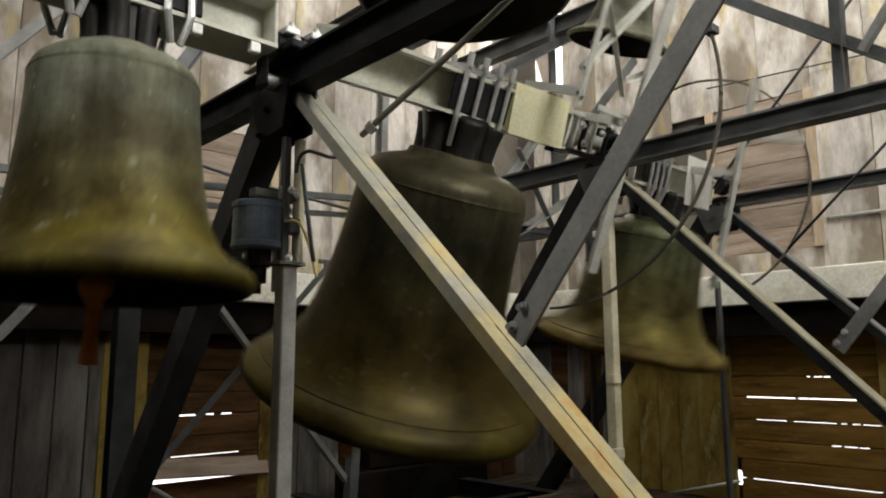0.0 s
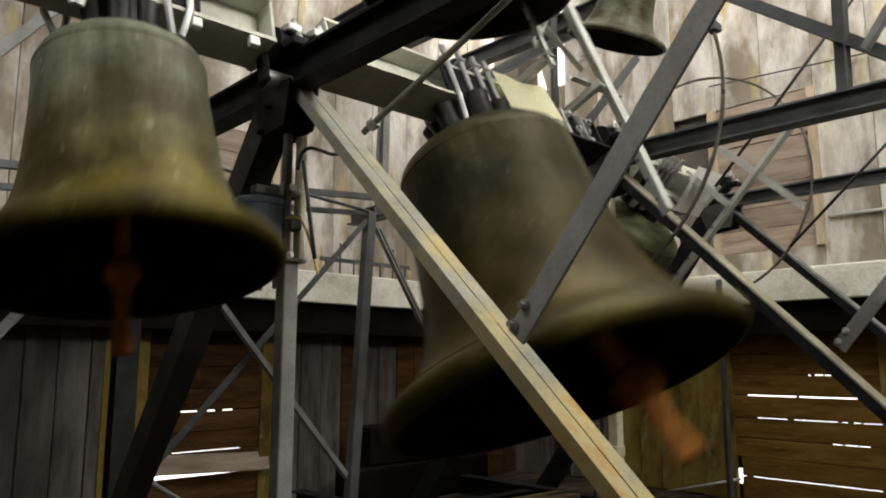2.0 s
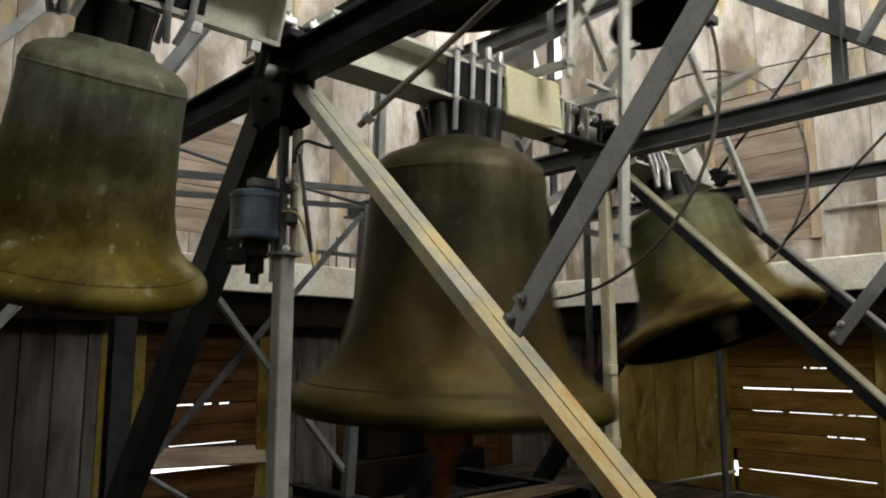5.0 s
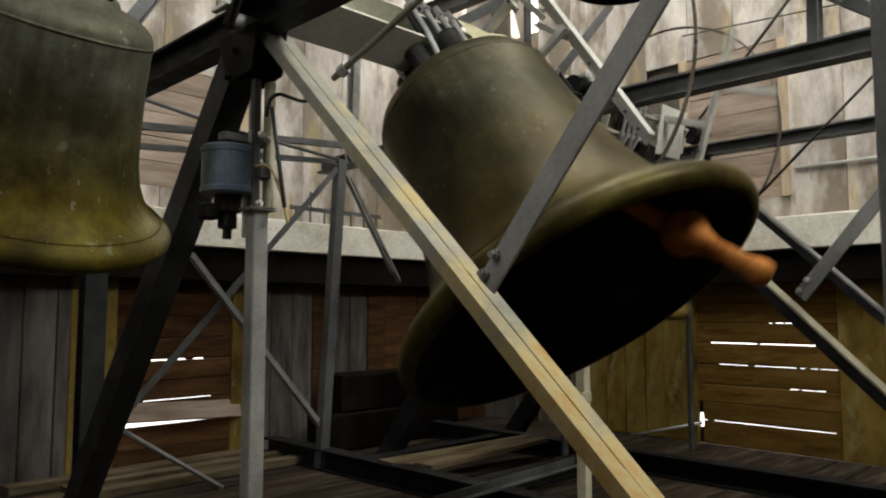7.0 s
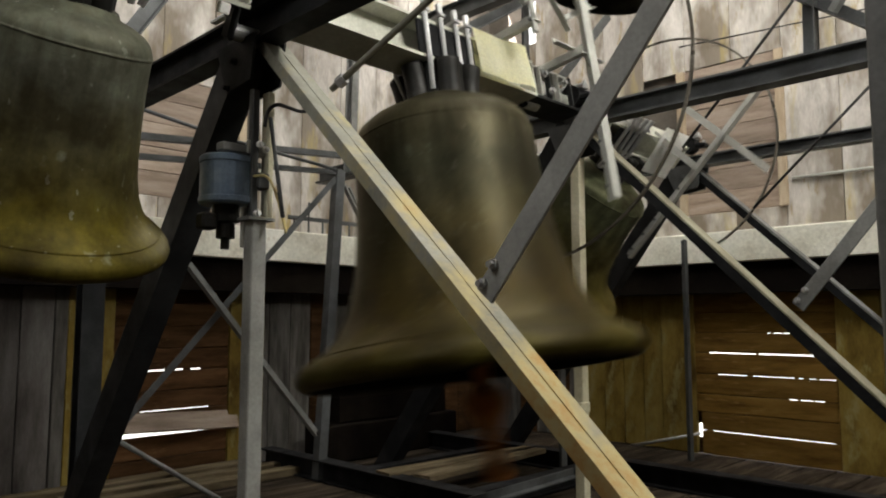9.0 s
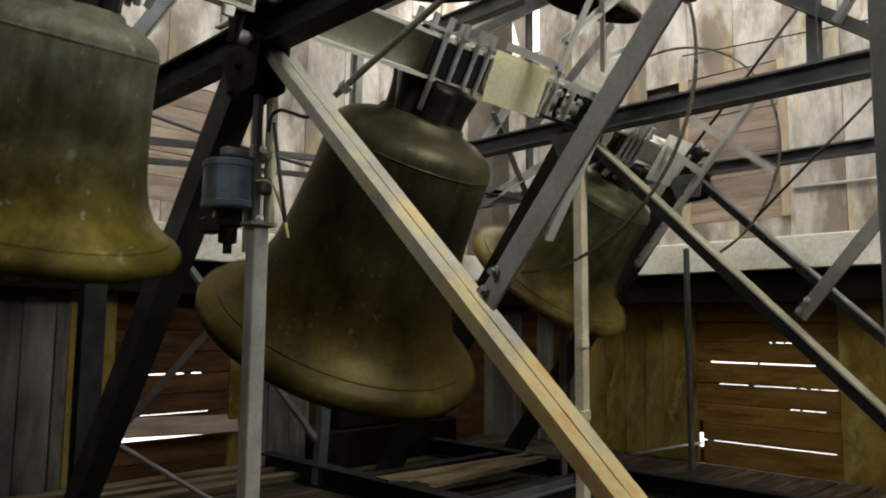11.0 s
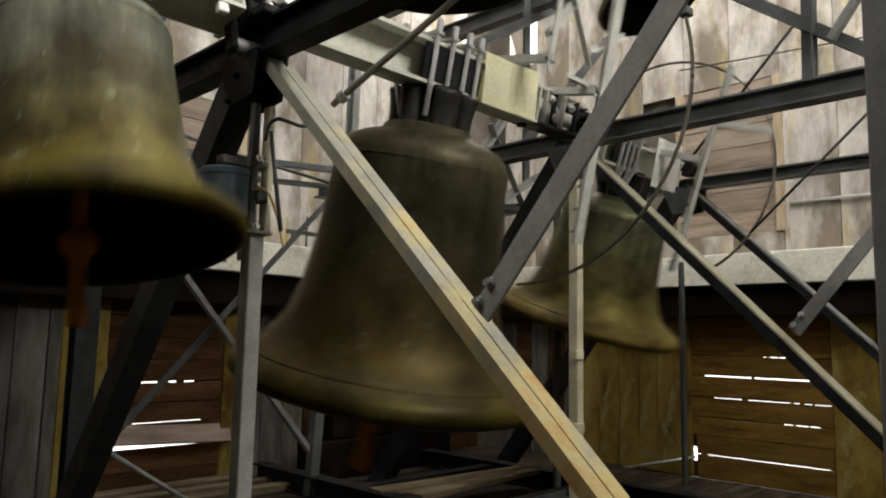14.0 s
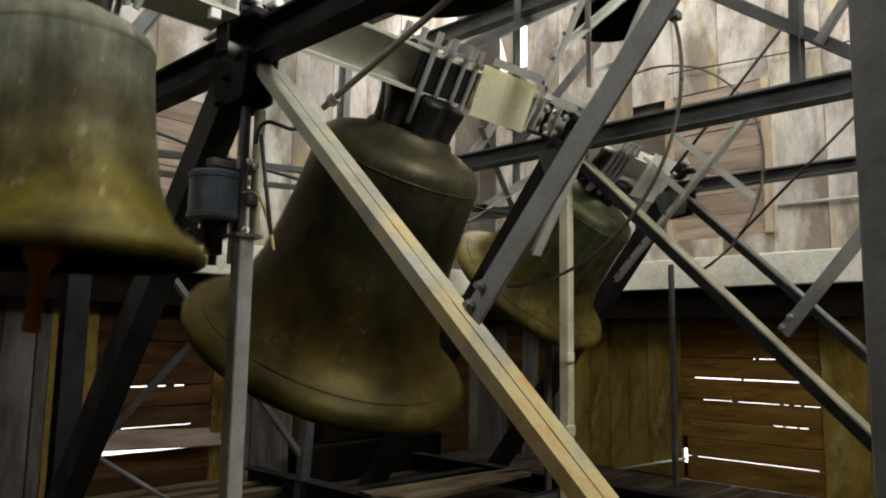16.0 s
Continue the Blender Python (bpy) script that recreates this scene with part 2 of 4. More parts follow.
def add_box(bm, c, s, bevel=0.0, m=None):
    mat = Matrix.LocRotScale(c, None, s)
    if m is not None:
        mat = m @ mat
    r = bmesh.ops.create_cube(bm, size=1, matrix=mat)
    if bevel:
        es = {e for v in r["verts"] for e in v.link_edges}
        bmesh.ops.bevel(bm, geom=list(es), offset=bevel, segments=1, affect="EDGES")


def axes(p0, p1, up):
    d = (Vector(p1) - Vector(p0)).normalized()
    u = Vector(up)
    u = (u - d * u.dot(d)).normalized()
    return d, d.cross(u), u


def add_prism(bm, sec, p0, p1, up=(0, 0, 1)):
    """A bar with the cross-section sec (a, b pairs: sideways, up) from p0 to p1."""
    d, s, u = axes(p0, p1, up)
    rings = [[bm.verts.new(Vector(p) + s * a + u * b) for a, b in sec] for p in (p0, p1)]
    n = len(sec)
    for i in range(n):
        bm.faces.new((rings[0][i], rings[0][(i + 1) % n], rings[1][(i + 1) % n], rings[1][i]))
    bm.faces.new(rings[0][::-1])
    bm.faces.new(rings[1])


def sec_box(w, h, c=0.004):
    w, h = w / 2, h / 2
    return [(-w + c, -h), (w - c, -h), (w, -h + c), (w, h - c), (w - c, h), (-w + c, h), (-w, h - c), (-w, -h + c)]


def sec_i(w, h, t=0.012, tw=0.01):
    w, h, tw = w / 2, h / 2, tw / 2
    return [(-w, -h), (w, -h), (w, -h + t), (tw, -h + t), (tw, h - t), (w, h - t), (w, h), (-w, h), (-w, h - t), (-tw, h - t), (-tw, -h + t), (-w, -h + t)]


def sec_l(a, b, t=0.008, fa=1, fb=1):
    s = [(0, 0), (a, 0), (a, t), (t, t), (t, b), (0, b)]
    s = [((x - a / 2) * fa, (y - b / 2) * fb) for x, y in s]
    return s if fa * fb > 0 else s[::-1]


def sec_u(w, h, t=0.009):
    """Channel, open to +side."""
    w2, h2 = w / 2, h / 2
    return [(-w2, -h2), (w2, -h2), (w2, -h2 + t), (-w2 + t, -h2 + t), (-w2 + t, h2 - t), (w2, h2 - t), (w2, h2), (-w2, h2)]


def add_cyl(bm, p0, p1, r, n=14, r2=None):
    d, s, u = axes(p0, p1, (0, 0, 1) if abs((Vector(p1) - Vector(p0)).normalized().z) < 0.95 else (1, 0, 0))
    r2 = r if r2 is None else r2
    rings = []
    for p, rr in ((p0, r), (p1, r2)):
        rings.append([bm.verts.new(Vector(p) + s * math.cos(a) * rr + u * math.sin(a) * rr) for a in [2 * math.pi * i / n for i in range(n)]])
    for i in range(n):
        bm.faces.new((rings[0][i], rings[0][(i + 1) % n], rings[1][(i + 1) % n], rings[1][i]))
    bm.faces.new(rings[0][::-1])
    bm.faces.new(rings[1])


def add_tube(bm, pts, r, n=8):
    """A round bar along the points."""
    pts = [Vector(p) for p in pts]
    ref = Vector((0.3, 0.5, 0.81))
    prev = None
    for i, p in enumerate(pts):
        d = (pts[min(i + 1, len(pts) - 1)] - pts[max(i - 1, 0)]).normalized()
        s = d.cross(ref).normalized()
        u = s.cross(d)
        ring = [bm.verts.new(p + s * math.cos(2 * math.pi * k / n) * r + u * math.sin(2 * math.pi * k / n) * r) for k in range(n)]
        if prev:
            for k in range(n):
                bm.faces.new((prev[k], prev[(k + 1) % n], ring[(k + 1) % n], ring[k]))
        else:
            bm.faces.new(ring[::-1])
        prev = ring
    bm.faces.new(prev)


def add_lathe(bm, prof, n=48, mat_of=None):
    """Turn (r, z) pairs about z."""
    rings = []
    for r, z in prof:
        rings.append([bm.verts.new((0, 0, z))] if r < 1e-6 else [bm.verts.new((r * math.cos(2 * math.pi * i / n), r * math.sin(2 * math.pi * i / n), z)) for i in range(n)])
    for k, (a, b) in enumerate(zip(rings, rings[1:])):
        for i in range(n):
            j = (i + 1) % n
            vs = [a[i], a[j], b[j], b[i]] if len(a) > 1 and len(b) > 1 else ([a[0], b[j], b[i]] if len(a) == 1 else [a[i], a[j], b[0]])
            f = bm.faces.new(vs)
            if mat_of:
                f.material_index = mat_of(k)


def bar(name, sec, p0, p1, mat, parent=None, up=(0, 0, 1), label=""):
    bm = bmesh.new()
    add_prism(bm, sec, p0, p1, up)
    return part(name, bm, mat, parent, label)


def bolts(parent, where, normal, r=0.014, mat=None):
    for p in where:
        bm = bmesh.new()
        n = Vector(normal).normalized()
        p = Vector(p)
        add_cyl(bm, p - n * 0.004, p + n * 0.006, r * 1.5, 12)
        add_cyl(bm, p + n * 0.006, p + n * 0.02, r, 6)
        part("bolt", bm, mat or ZINC, parent)


# ---- room ----
def wall_shell(name, boxes, label):
    bm = bmesh.new()
    for c, s in boxes:
        add_box(bm, c, s)
    return tagged(part(name, bm, MASONRY), label, "wall", kind="structure")


def span(a, b):
    return (a + b) / 2, b - a


def box_of(x, y, z):
    (cx, sx), (cy, sy), (cz, sz) = span(*x), span(*y), span(*z)
    return (cx, cy, cz), (sx, sy, sz)


W2 = (4.57, 4.98, 4.0, 5.3)     # opening in the east wall: y range, z range
S2 = (1.4, 4.0, 4.65, 6.05)      # assumed opening in the south wall: x range, z range
V2 = (0.6, 2.6, 3.55, 5.25)      # assumed opening in the west wall: y range, z range
BACK = 0.06                    # boards stand in front of the shell by this
north = wall_shell("wall_north", [box_of((X0 - WALL, 1.85), (YW + BACK, YW + WALL), (-0.2, ZC)), box_of((3.05, XW + WALL), (YW + BACK, YW + WALL), (-0.2, ZC)), box_of((1.85, 3.05), (YW + BACK, YW + WALL), (1.2, ZC))], "dim tower wall behind weathered boarding")
east = wall_shell("wall_east", [box_of((XW + BACK, XW + WALL), (Y0 - WALL, W2[0]), (1.3, ZC)), box_of((XW + BACK, XW + WALL), (W2[1], YW + BACK), (1.3, ZC)),
                                box_of((XW + BACK, XW + WALL), (W2[0], W2[1]), (1.3, W2[2])), box_of((XW + BACK, XW + WALL), (W2[0], W2[1]), (W2[3], ZC)),
                                box_of((XW + BACK, XW + WALL), (3.05, YW + BACK), (-0.2, 1.3)), box_of((XW + BACK, XW + WALL), (Y0 - WALL, 1.55), (-0.2, 1.3))],
                  "tower wall behind weathered boarding with a window opening")
south = wall_shell("wall_south", [box_of((X0 - WALL, S2[0]), (Y0 - WALL, Y0), (-0.2, ZC)), box_of((S2[1], XW + BACK), (Y0 - WALL, Y0), (-0.2, ZC)),
                                  box_of((S2[0], S2[1]), (Y0 - WALL, Y0), (-0.2, S2[2])), box_of((S2[0], S2[1]), (Y0 - WALL, Y0), (S2[3], ZC))], "rough plastered tower wall out of view with an assumed light opening")
west = wall_shell("wall_west", [box_of((X0 - WALL, X0), (Y0, V2[0]), (-0.2, ZC)), box_of((X0 - WALL, X0), (V2[1], YW + BACK), (-0.2, ZC)),
                                box_of((X0 - WALL, X0), V2[:2], (-0.2, V2[2])), box_of((X0 - WALL, X0), V2[:2], (V2[3], ZC))], "rough plastered tower wall out of view with an assumed light opening")
HX, HY = (1.2, 5.2), (0.8, 3.4)    # assumed hatch in the ceiling
bm = bmesh.new()
for xs, ys in (((X0 - WALL, HX[0]), (Y0 - WALL, YW + WALL)), ((HX[1], XW + WALL), (Y0 - WALL, YW + WALL)), (HX, (Y0 - WALL, HY[0])), (HX, (HY[1], YW + WALL))):
    add_box(bm, *box_of(xs, ys, (ZC, ZC + 0.2)))
for x in (-1.7, -0.8, 0.1, 0.95, 5.3, 5.8):
    add_box(bm, *box_of((x, x + 0.15), (Y0, YW), (ZC - 0.2, ZC - 0.002)))
tagged(part("ceiling", bm, BOARD_BROWN), "dark boarded ceiling with timber joists", "ceiling", kind="structure")
bm = bmesh.new()
add_box(bm, *box_of((X0 - WALL, XW + WALL), (Y0 - WALL, YW + WALL), (-0.3, -0.03)))
floor = tagged(part("floor", bm, FLOORW), "dark dusty wooden plank floor of the belfry", "floor", kind="structure")

# daylight haze outside the gaps and the window
m, nt, b = material("daylight_haze", (0.9, 0.93, 0.97), 1.0)
b.inputs["Emission Color"].default_value = (1.0, 0.99, 0.96, 1)
b.inputs["Emission Strength"].default_value = 3.2
bm = bmesh.new()
add_box(bm, *box_of((XW + 2.0, XW + 2.05), (Y0, YW + 3.0), (-1.5, 8.0)))
add_box(bm, *box_of((-1.0, XW + 1.9), (YW + 2.0, YW + 2.05), (-1.5, 2.2)))
tagged(part("backdrop", bm, m), "bright hazy daylight outside the tower", "sky", kind="structure")

# concrete ledge round the far corner
bm = bmesh.new()
add_box(bm, *box_of((X0, XW - 0.26), (YW - 0.26, YW + BACK - 0.002), (LEDGE_B, LEDGE_T)), bevel=0.008)
add_box(bm, *box_of((XW - 0.26, XW + BACK - 0.002), (Y0, YW + BACK - 0.002), (LEDGE_B, LEDGE_T)), bevel=0.008)
tagged(part("ledge", bm, CONCRETE), "pale concrete ledge running round the boarded walls", "ledge", kind="structure")
# strip added in place of the deep shadow that the ledge throws
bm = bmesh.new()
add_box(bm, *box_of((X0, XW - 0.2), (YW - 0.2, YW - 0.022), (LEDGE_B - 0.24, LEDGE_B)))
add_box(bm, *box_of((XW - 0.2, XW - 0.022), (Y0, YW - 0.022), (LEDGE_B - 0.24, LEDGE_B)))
tagged(part("trim", bm, SHADE_BLACK), "near-black strip below the ledge standing in for its shadow", "trim", kind="structure")

# ---- bell frame ----
XA = [-0.12, 1.42, 3.54, 4.95]      # planes of the four trusses
ZA = [2.19, 2.19, 2.28, 2.25]       # height of the head beams' middle
YB = 2.37                           # line of the bell bearings
BY, PZ = 2.388, 2.259              # axis of the bells' journals, height of the largest bell's
frame_ob = empty("bell_frame", pose(0, 0, 0), "riveted grey steel bell frame of A-shaped trusses on the floor", "bell frame")


def truss(x, z, head, near, far, strut, post, head_h=0.13):
    """Head beam across, two raking legs, a post below the bearings and a strut on the near leg."""
    bar("head_beam", sec_i(0.1, head_h, 0.012, 0.012), (x, Y0, z - (0.13 - head_h) / 2), (x, YW - 0.28, z - (0.13 - head_h) / 2), head, frame_ob)
    # near leg: two channels back to back with a slot between
    a, b = Vector((x, 2.40, z - 0.02)), Vector((x, 0.13, 0.0))
    if near == STEEL_TAN:
        for s in (-1, 1):
            o = Vector((0.044 + s * 0.0295, 0, 0))
            bar("near_leg", sec_l(0.053, 0.04, 0.01, s, -1), a + o, b + o, near, frame_ob, up=(0, -0.6, 0.6))
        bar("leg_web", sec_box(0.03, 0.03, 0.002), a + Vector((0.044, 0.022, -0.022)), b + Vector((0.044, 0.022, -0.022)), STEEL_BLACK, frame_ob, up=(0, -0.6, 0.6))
        for k0, k1 in ((0.0, 0.05), (0.2, 0.235), (0.42, 0.45), (0.66, 0.69), (0.9, 0.93)):
            f = Vector((0.044, -0.011, 0.011))
            bar("filler_plate", sec_box(0.012, 0.006, 0.001), a + (b - a) * k0 + f, a + (b - a) * k1 + f, near, frame_ob, up=(0, -0.6, 0.6))
    elif near:
        bar("near_leg", sec_box(0.1, 0.012, 0.002), a + Vector((0.015, 0, 0)), b + Vector((0.015, 0, 0)), near, frame_ob, up=(0, -0.6, 0.6))
        # black web: the leg's shaded side is put into its colour
        bar("leg_web", sec_box(0.012, 0.045, 0.002), a + Vector((-0.028, 0.022, -0.022)), b + Vector((-0.028, 0.022, -0.022)), STEEL_BLACK, frame_ob, up=(0, -0.6, 0.6))
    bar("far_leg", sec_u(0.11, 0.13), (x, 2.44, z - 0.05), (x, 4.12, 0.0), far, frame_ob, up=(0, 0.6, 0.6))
    yp = YB + (0.035 if x == XA[2] else 0.0)
    if post:
        bar("post", sec_box(0.06, 0.06), (x, yp, 0.0), (x, yp, 1.46 if x == XA[1] else z - 0.25), post, frame_ob, up=(0, 1, 0))
    if strut:
        p = Vector((x - 0.06, 1.20, 1.16))
        q = p + (Vector((x - 0.06, 0.656, 1.834)) - p) * 1.35
        bar("strut", sec_box(0.01, 0.062, 0.002), p, q, strut, frame_ob, up=(0, 1, 1))
        bar("strut_flange", sec_box(0.05, 0.008, 0.002), p + Vector((0.03, 0.02, 0.02)), q + Vector((0.03, 0.02, 0.02)), strut, frame_ob, up=(0, 1, 1))
        bolts(frame_ob, [p + Vector((-0.008, 0.0, 0.03)), p + Vector((-0.008, -0.035, 0.075))], (-1, 0, 0), 0.009)
    # gusset plates at the head
    for s in (-1, 1):
        bm = bmesh.new()
        pts = [(YB - 0.08, z - 0.05), (YB - 0.05, z - 0.22), (YB + 0.12, z - 0.24), (YB + 0.2, z - 0.05)]
        vs = [bm.verts.new((x + s * 0.058, yy, zz)) for yy, zz in pts] + [bm.verts.new((x + s * 0.066, yy, zz)) for yy, zz in pts]
        bmesh.ops.convex_hull(bm, input=vs)
        part("gusset_plate", bm, head, frame_ob)
        bolts(frame_ob, [(x + s * 0.066, YB + dy, z - 0.16 + dz) for dy, dz in ((0.06, 0.03), (0.11, -0.06))], (s, 0, 0), 0.009, head)


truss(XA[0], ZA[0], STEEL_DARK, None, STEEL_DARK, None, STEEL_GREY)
truss(XA[1], ZA[1], STEEL_BLACK, STEEL_TAN, STEEL_NEAR_BLACK, STEEL_MID, STEEL_MID)
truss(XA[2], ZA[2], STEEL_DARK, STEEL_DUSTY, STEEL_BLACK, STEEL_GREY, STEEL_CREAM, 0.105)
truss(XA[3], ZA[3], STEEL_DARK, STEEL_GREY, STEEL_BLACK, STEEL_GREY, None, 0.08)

for zz, ww in ((0.62, 0.085), (1.02, 0.07)):
    bm = bmesh.new()
    add_box(bm, (XA[2] - 0.03, YB, zz), (ww, 0.03, 0.055), bevel=0.004)
    part("post_clip", bm, STEEL_CREAM, frame_ob)

# outer post of the first truss beside the camera's place
bar("outer_post", sec_box(0.12, 0.14), (XA[1], 0.27, 0), (XA[1], 0.27, 4.2), STEEL_GREY, frame_ob, up=(0, 1, 0))

# upper truss on the second head beam
bar("upper_post", sec_l(0.07, 0.07), (XA[2], 1.12, ZA[2] + 0.05), (XA[2], 1.08, 4.3), STEEL_DARK, frame_ob, up=(0, 1, 0))
bar("upper_brace", sec_l(0.06, 0.06), (XA[2], 1.66, 3.02), (XA[2], 0.5, 2.12), STEEL_DARK, frame_ob)
bar("upper_brace", sec_l(0.06, 0.06), (XA[2], 1.66, 3.02), (XA[2], 2.6, 3.75), STEEL_DARK, frame_ob)
bar("upper_brace", sec_l(0.05, 0.05), (XA[2], 1.02, 2.5), (XA[2], 0.6, 3.1), STEEL_GREY, frame_ob)

# rear frame along the far wall
YR = 4.3
bar("rear_post", sec_l(0.07, 0.07), (3.26, YR, 2.2), (3.12, YR, 0.0), STEEL_DARK, frame_ob, up=(0, 1, 0))
bar("rear_post", sec_u(0.06, 0.08), (3.36, YR, 2.2), (3.4, YR, 3.9), STEEL_GREY, frame_ob, up=(0, 1, 0))
bar("rear_brace", sec_l(0.05, 0.05), (0.4, YR, 0.58), (1.5, YR, 2.0), STEEL_GREY, frame_ob)
bar("rear_post", sec_u(0.12, 0.1), (1.55, YR, 0.0), (1.55, YR, 1.75), STEEL_NEAR_BLACK, frame_ob, up=(0, 1, 0))
bar("rear_brace", sec_l(0.04, 0.04), (3.22, YR, 2.13), (1.66, YR, 0.42), STEEL_DARK, frame_ob)
bar("rear_brace", sec_l(0.05, 0.05), (2.1, YR - 0.06, 1.44), (3.06, YR - 0.06, 0.33), STEEL_GREY, frame_ob)
bar("rear_brace", sec_l(0.04, 0.04), (3.32, YR, 2.1), (3.78, YR, 1.4), STEEL_GREY, frame_ob)
bar("rear_brace", sec_l(0.04, 0.04), (3.40, YR + 0.05, 2.1), (3.9, YR + 0.05, 1.33), STEEL_GREY, frame_ob)
bar("rear_rail", sec_l(0.05, 0.05), (0.6, YR, 2.1), (3.3, YR, 2.32), STEEL_DARK, frame_ob)
bar("rear_rail", sec_l(0.04, 0.04), (0.6, YR, 1.98), (3.3, YR, 2.19), STEEL_DARK, frame_ob)

# bearings on the head beams
for xb, zb, zj in ((0.05 - 0.06, ZA[0], 2.29), (1.37, ZA[1], 2.29), (1.48, ZA[1], 2.3), (3.47, ZA[2], 2.36), (3.61, ZA[2], 2.3), (4.88, ZA[3] - 0.01, 2.26)):
    bg = empty("bearing", pose(xb, YB, zb + 0.065), "oily cast bearing block bolted on a head beam", "bearing", "bearings")
    h = max(0.03, zj - zb - 0.065)
    bm = bmesh.new()
    add_box(bm, (0, 0, h / 2), (0.07, 0.26, h), bevel=0.006)
    add_cyl(bm, (-0.045, 0, h), (0.045, 0, h), 0.062, 20)
    part("housing", bm, STEEL_BLACK, bg)
    bm = bmesh.new()
    add_box(bm, (0, 0, h + 0.05), (0.06, 0.17, 0.03), bevel=0.005)
    part("cap", bm, ZINC, bg)
    bolts(bg, [(0, -0.07, h + 0.065), (0, 0.07, h + 0.065), (0, 0.11, h), (0, -0.11, h)], (0, 0, 1), 0.011)

# upper lattice behind the bells
for p, q, w, mm in (((3.3, 2.9), (5.9, 4.55), 0.07, STEEL_DARK), ((5.45, 3.76), (4.15, 2.45), 0.08, STEEL_DARK), ((3.7, 2.3), (4.08, 2.76), 0.05, STEEL_GREY), ((3.88, 2.63), (4.33, 1.99), 0.05, STEEL_GREY), ((3.72, 1.94), (4.72, 2.49), 0.05, STEEL_GREY), ((3.5, 2.05), (5.3, 2.05), 0.05, STEEL_DARK)):
    bar("lattice_bar", sec_l(w, w, 0.007), (p[0], 3.3 + w, p[1]), (q[0], 3.3 + w, q[1]), mm, frame_ob)
bar("lattice_post", sec_l(0.07, 0.07), (4.36, 3.44, 2.3), (4.36, 3.44, 5.2), STEEL_DARK, frame_ob, up=(0, 1, 0))
bar("lattice_post", sec_l(0.05, 0.05), (5.6, 2.8, 0.0), (5.6, 2.8, 1.75), STEEL_DARK, frame_ob, up=(0, 1, 0))
bar("lattice_bar", sec_l(0.07, 0.07), (1.0, 3.44, 1.85), (1.75, 3.44, 3.1), STEEL_DARK, frame_ob)
bar("lattice_bar", sec_l(0.05, 0.05), (0.4, 3.44, 2.09), (1.3, 3.44, 3.26), STEEL_GREY, frame_ob)

bar("rear_post", sec_l(0.06, 0.06), (4.3, 3.1, 0.0), (4.3, 3.1, 2.2), STEEL_DARK, frame_ob, up=(0, 1, 0))

# black blocks added for an unidentified dark mass, and a low guard rail on the ledge
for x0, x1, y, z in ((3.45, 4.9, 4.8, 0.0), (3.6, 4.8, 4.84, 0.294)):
    tagged(bar("timber_baulk", sec_box(0.28, 0.29, 0.012), (x0, y, z + 0.147), (x1, y + 0.02, z + 0.147), SHADE_BLACK), "black block stacked along the wall for an unidentified dark mass", "timber", "timber baulks")

rail = empty("ledge_rail", pose(3.3, 5.0, LEDGE_T), "dark low steel rail with thin rods on the ledge", "rail")
bar("top_rail", sec_l(0.035, 0.035, 0.005), (0.0, 0, 0.12), (0.95, 0, 0.12), STEEL_DARK, rail)
for k in range(7):
    bm = bmesh.new()
    add_cyl(bm, (0.05 + 0.14 * k, 0, 0.0), (0.05 + 0.14 * k, 0, 0.26 if k % 2 else 0.12), 0.008, 8)
    part("rod", bm, STEEL_DARK, rail)

# base beams on the floor
for x in (3.14, 4.6):
    bar("base_beam", sec_i(0.12, 0.14), (x, 0.0, 0.07), (x, YW - 0.2, 0.07), STEEL_BLACK, frame_ob)
for y in (2.95, 3.9):
    bar("base_beam", sec_i(0.1, 0.12), (3.21, y, 0.06), (4.53, y, 0.06), STEEL_BLACK, frame_ob)

bar("floor_brace", sec_l(0.05, 0.05), (2.6, 2.62, 0.165), (3.9, 2.7, 0.165), STEEL_DARK, frame_ob)
for x, y0, y1, w in ((2.3, 4.5, 4.62, 2.4), (2.5, 4.75, 4.85, 1.8), (2.2, 4.95, 5.1, 1.7)):
    tb = tagged(bar("loose_plank", sec_box(y1 - y0, 0.05), (x - w / 2, (y0 + y1) / 2, 0.026), (x + w / 2, (y0 + y1) / 2 + 0.05, 0.026), OLD_PLANK), "worn loose timber plank lying on the belfry floor", "plank", "loose planks")


for x, y, w, tilt in ((3.85, 3.35, 1.3, 0.1), (3.8, 3.6, 1.4, -0.08)):
    tagged(bar("loose_plank", sec_box(0.14, 0.035), (x - w / 2, y, 0.139), (x + w / 2, y + tilt, 0.139), OLD_PLANK), "brown loose timber plank lying across the base beams", "plank", "loose planks")


# ---- bells ----
def bell_profile(R, H, wide=1.0):
    o = [(0.0, 1.022), (0.25, 1.02), (0.27, 1.012), (0.285, 0.99), (0.38, 0.972), (0.455, 0.95), (0.502, 0.923), (0.525, 0.892), (0.533, 0.86), (0.535, 0.80), (0.543, 0.7), (0.56, 0.58), (0.585, 0.46), (0.622, 0.35), (0.675, 0.255), (0.745, 0.18), (0.83, 0.13), (0.905, 0.103), (0.955, 0.086), (0.986, 0.066), (1.0, 0.045), (0.997, 0.026), (0.98, 0.01), (0.955, 0.0)]
    i = [(0.94, 0.002), (0.9, 0.012), (0.85, 0.045), (0.77, 0.11), (0.64, 0.2), (0.575, 0.33), (0.535, 0.45), (0.51, 0.6), (0.49, 0.78), (0.45, 0.88), (0.3, 0.935), (0.0, 0.945)]
    def f(z):
        return 1 + (wide - 1) * min(1.0, max(0.0, (z - 0.1) / 0.4))
    return [(r * R * f(z), z * H) for r, z in o + i], len(o)


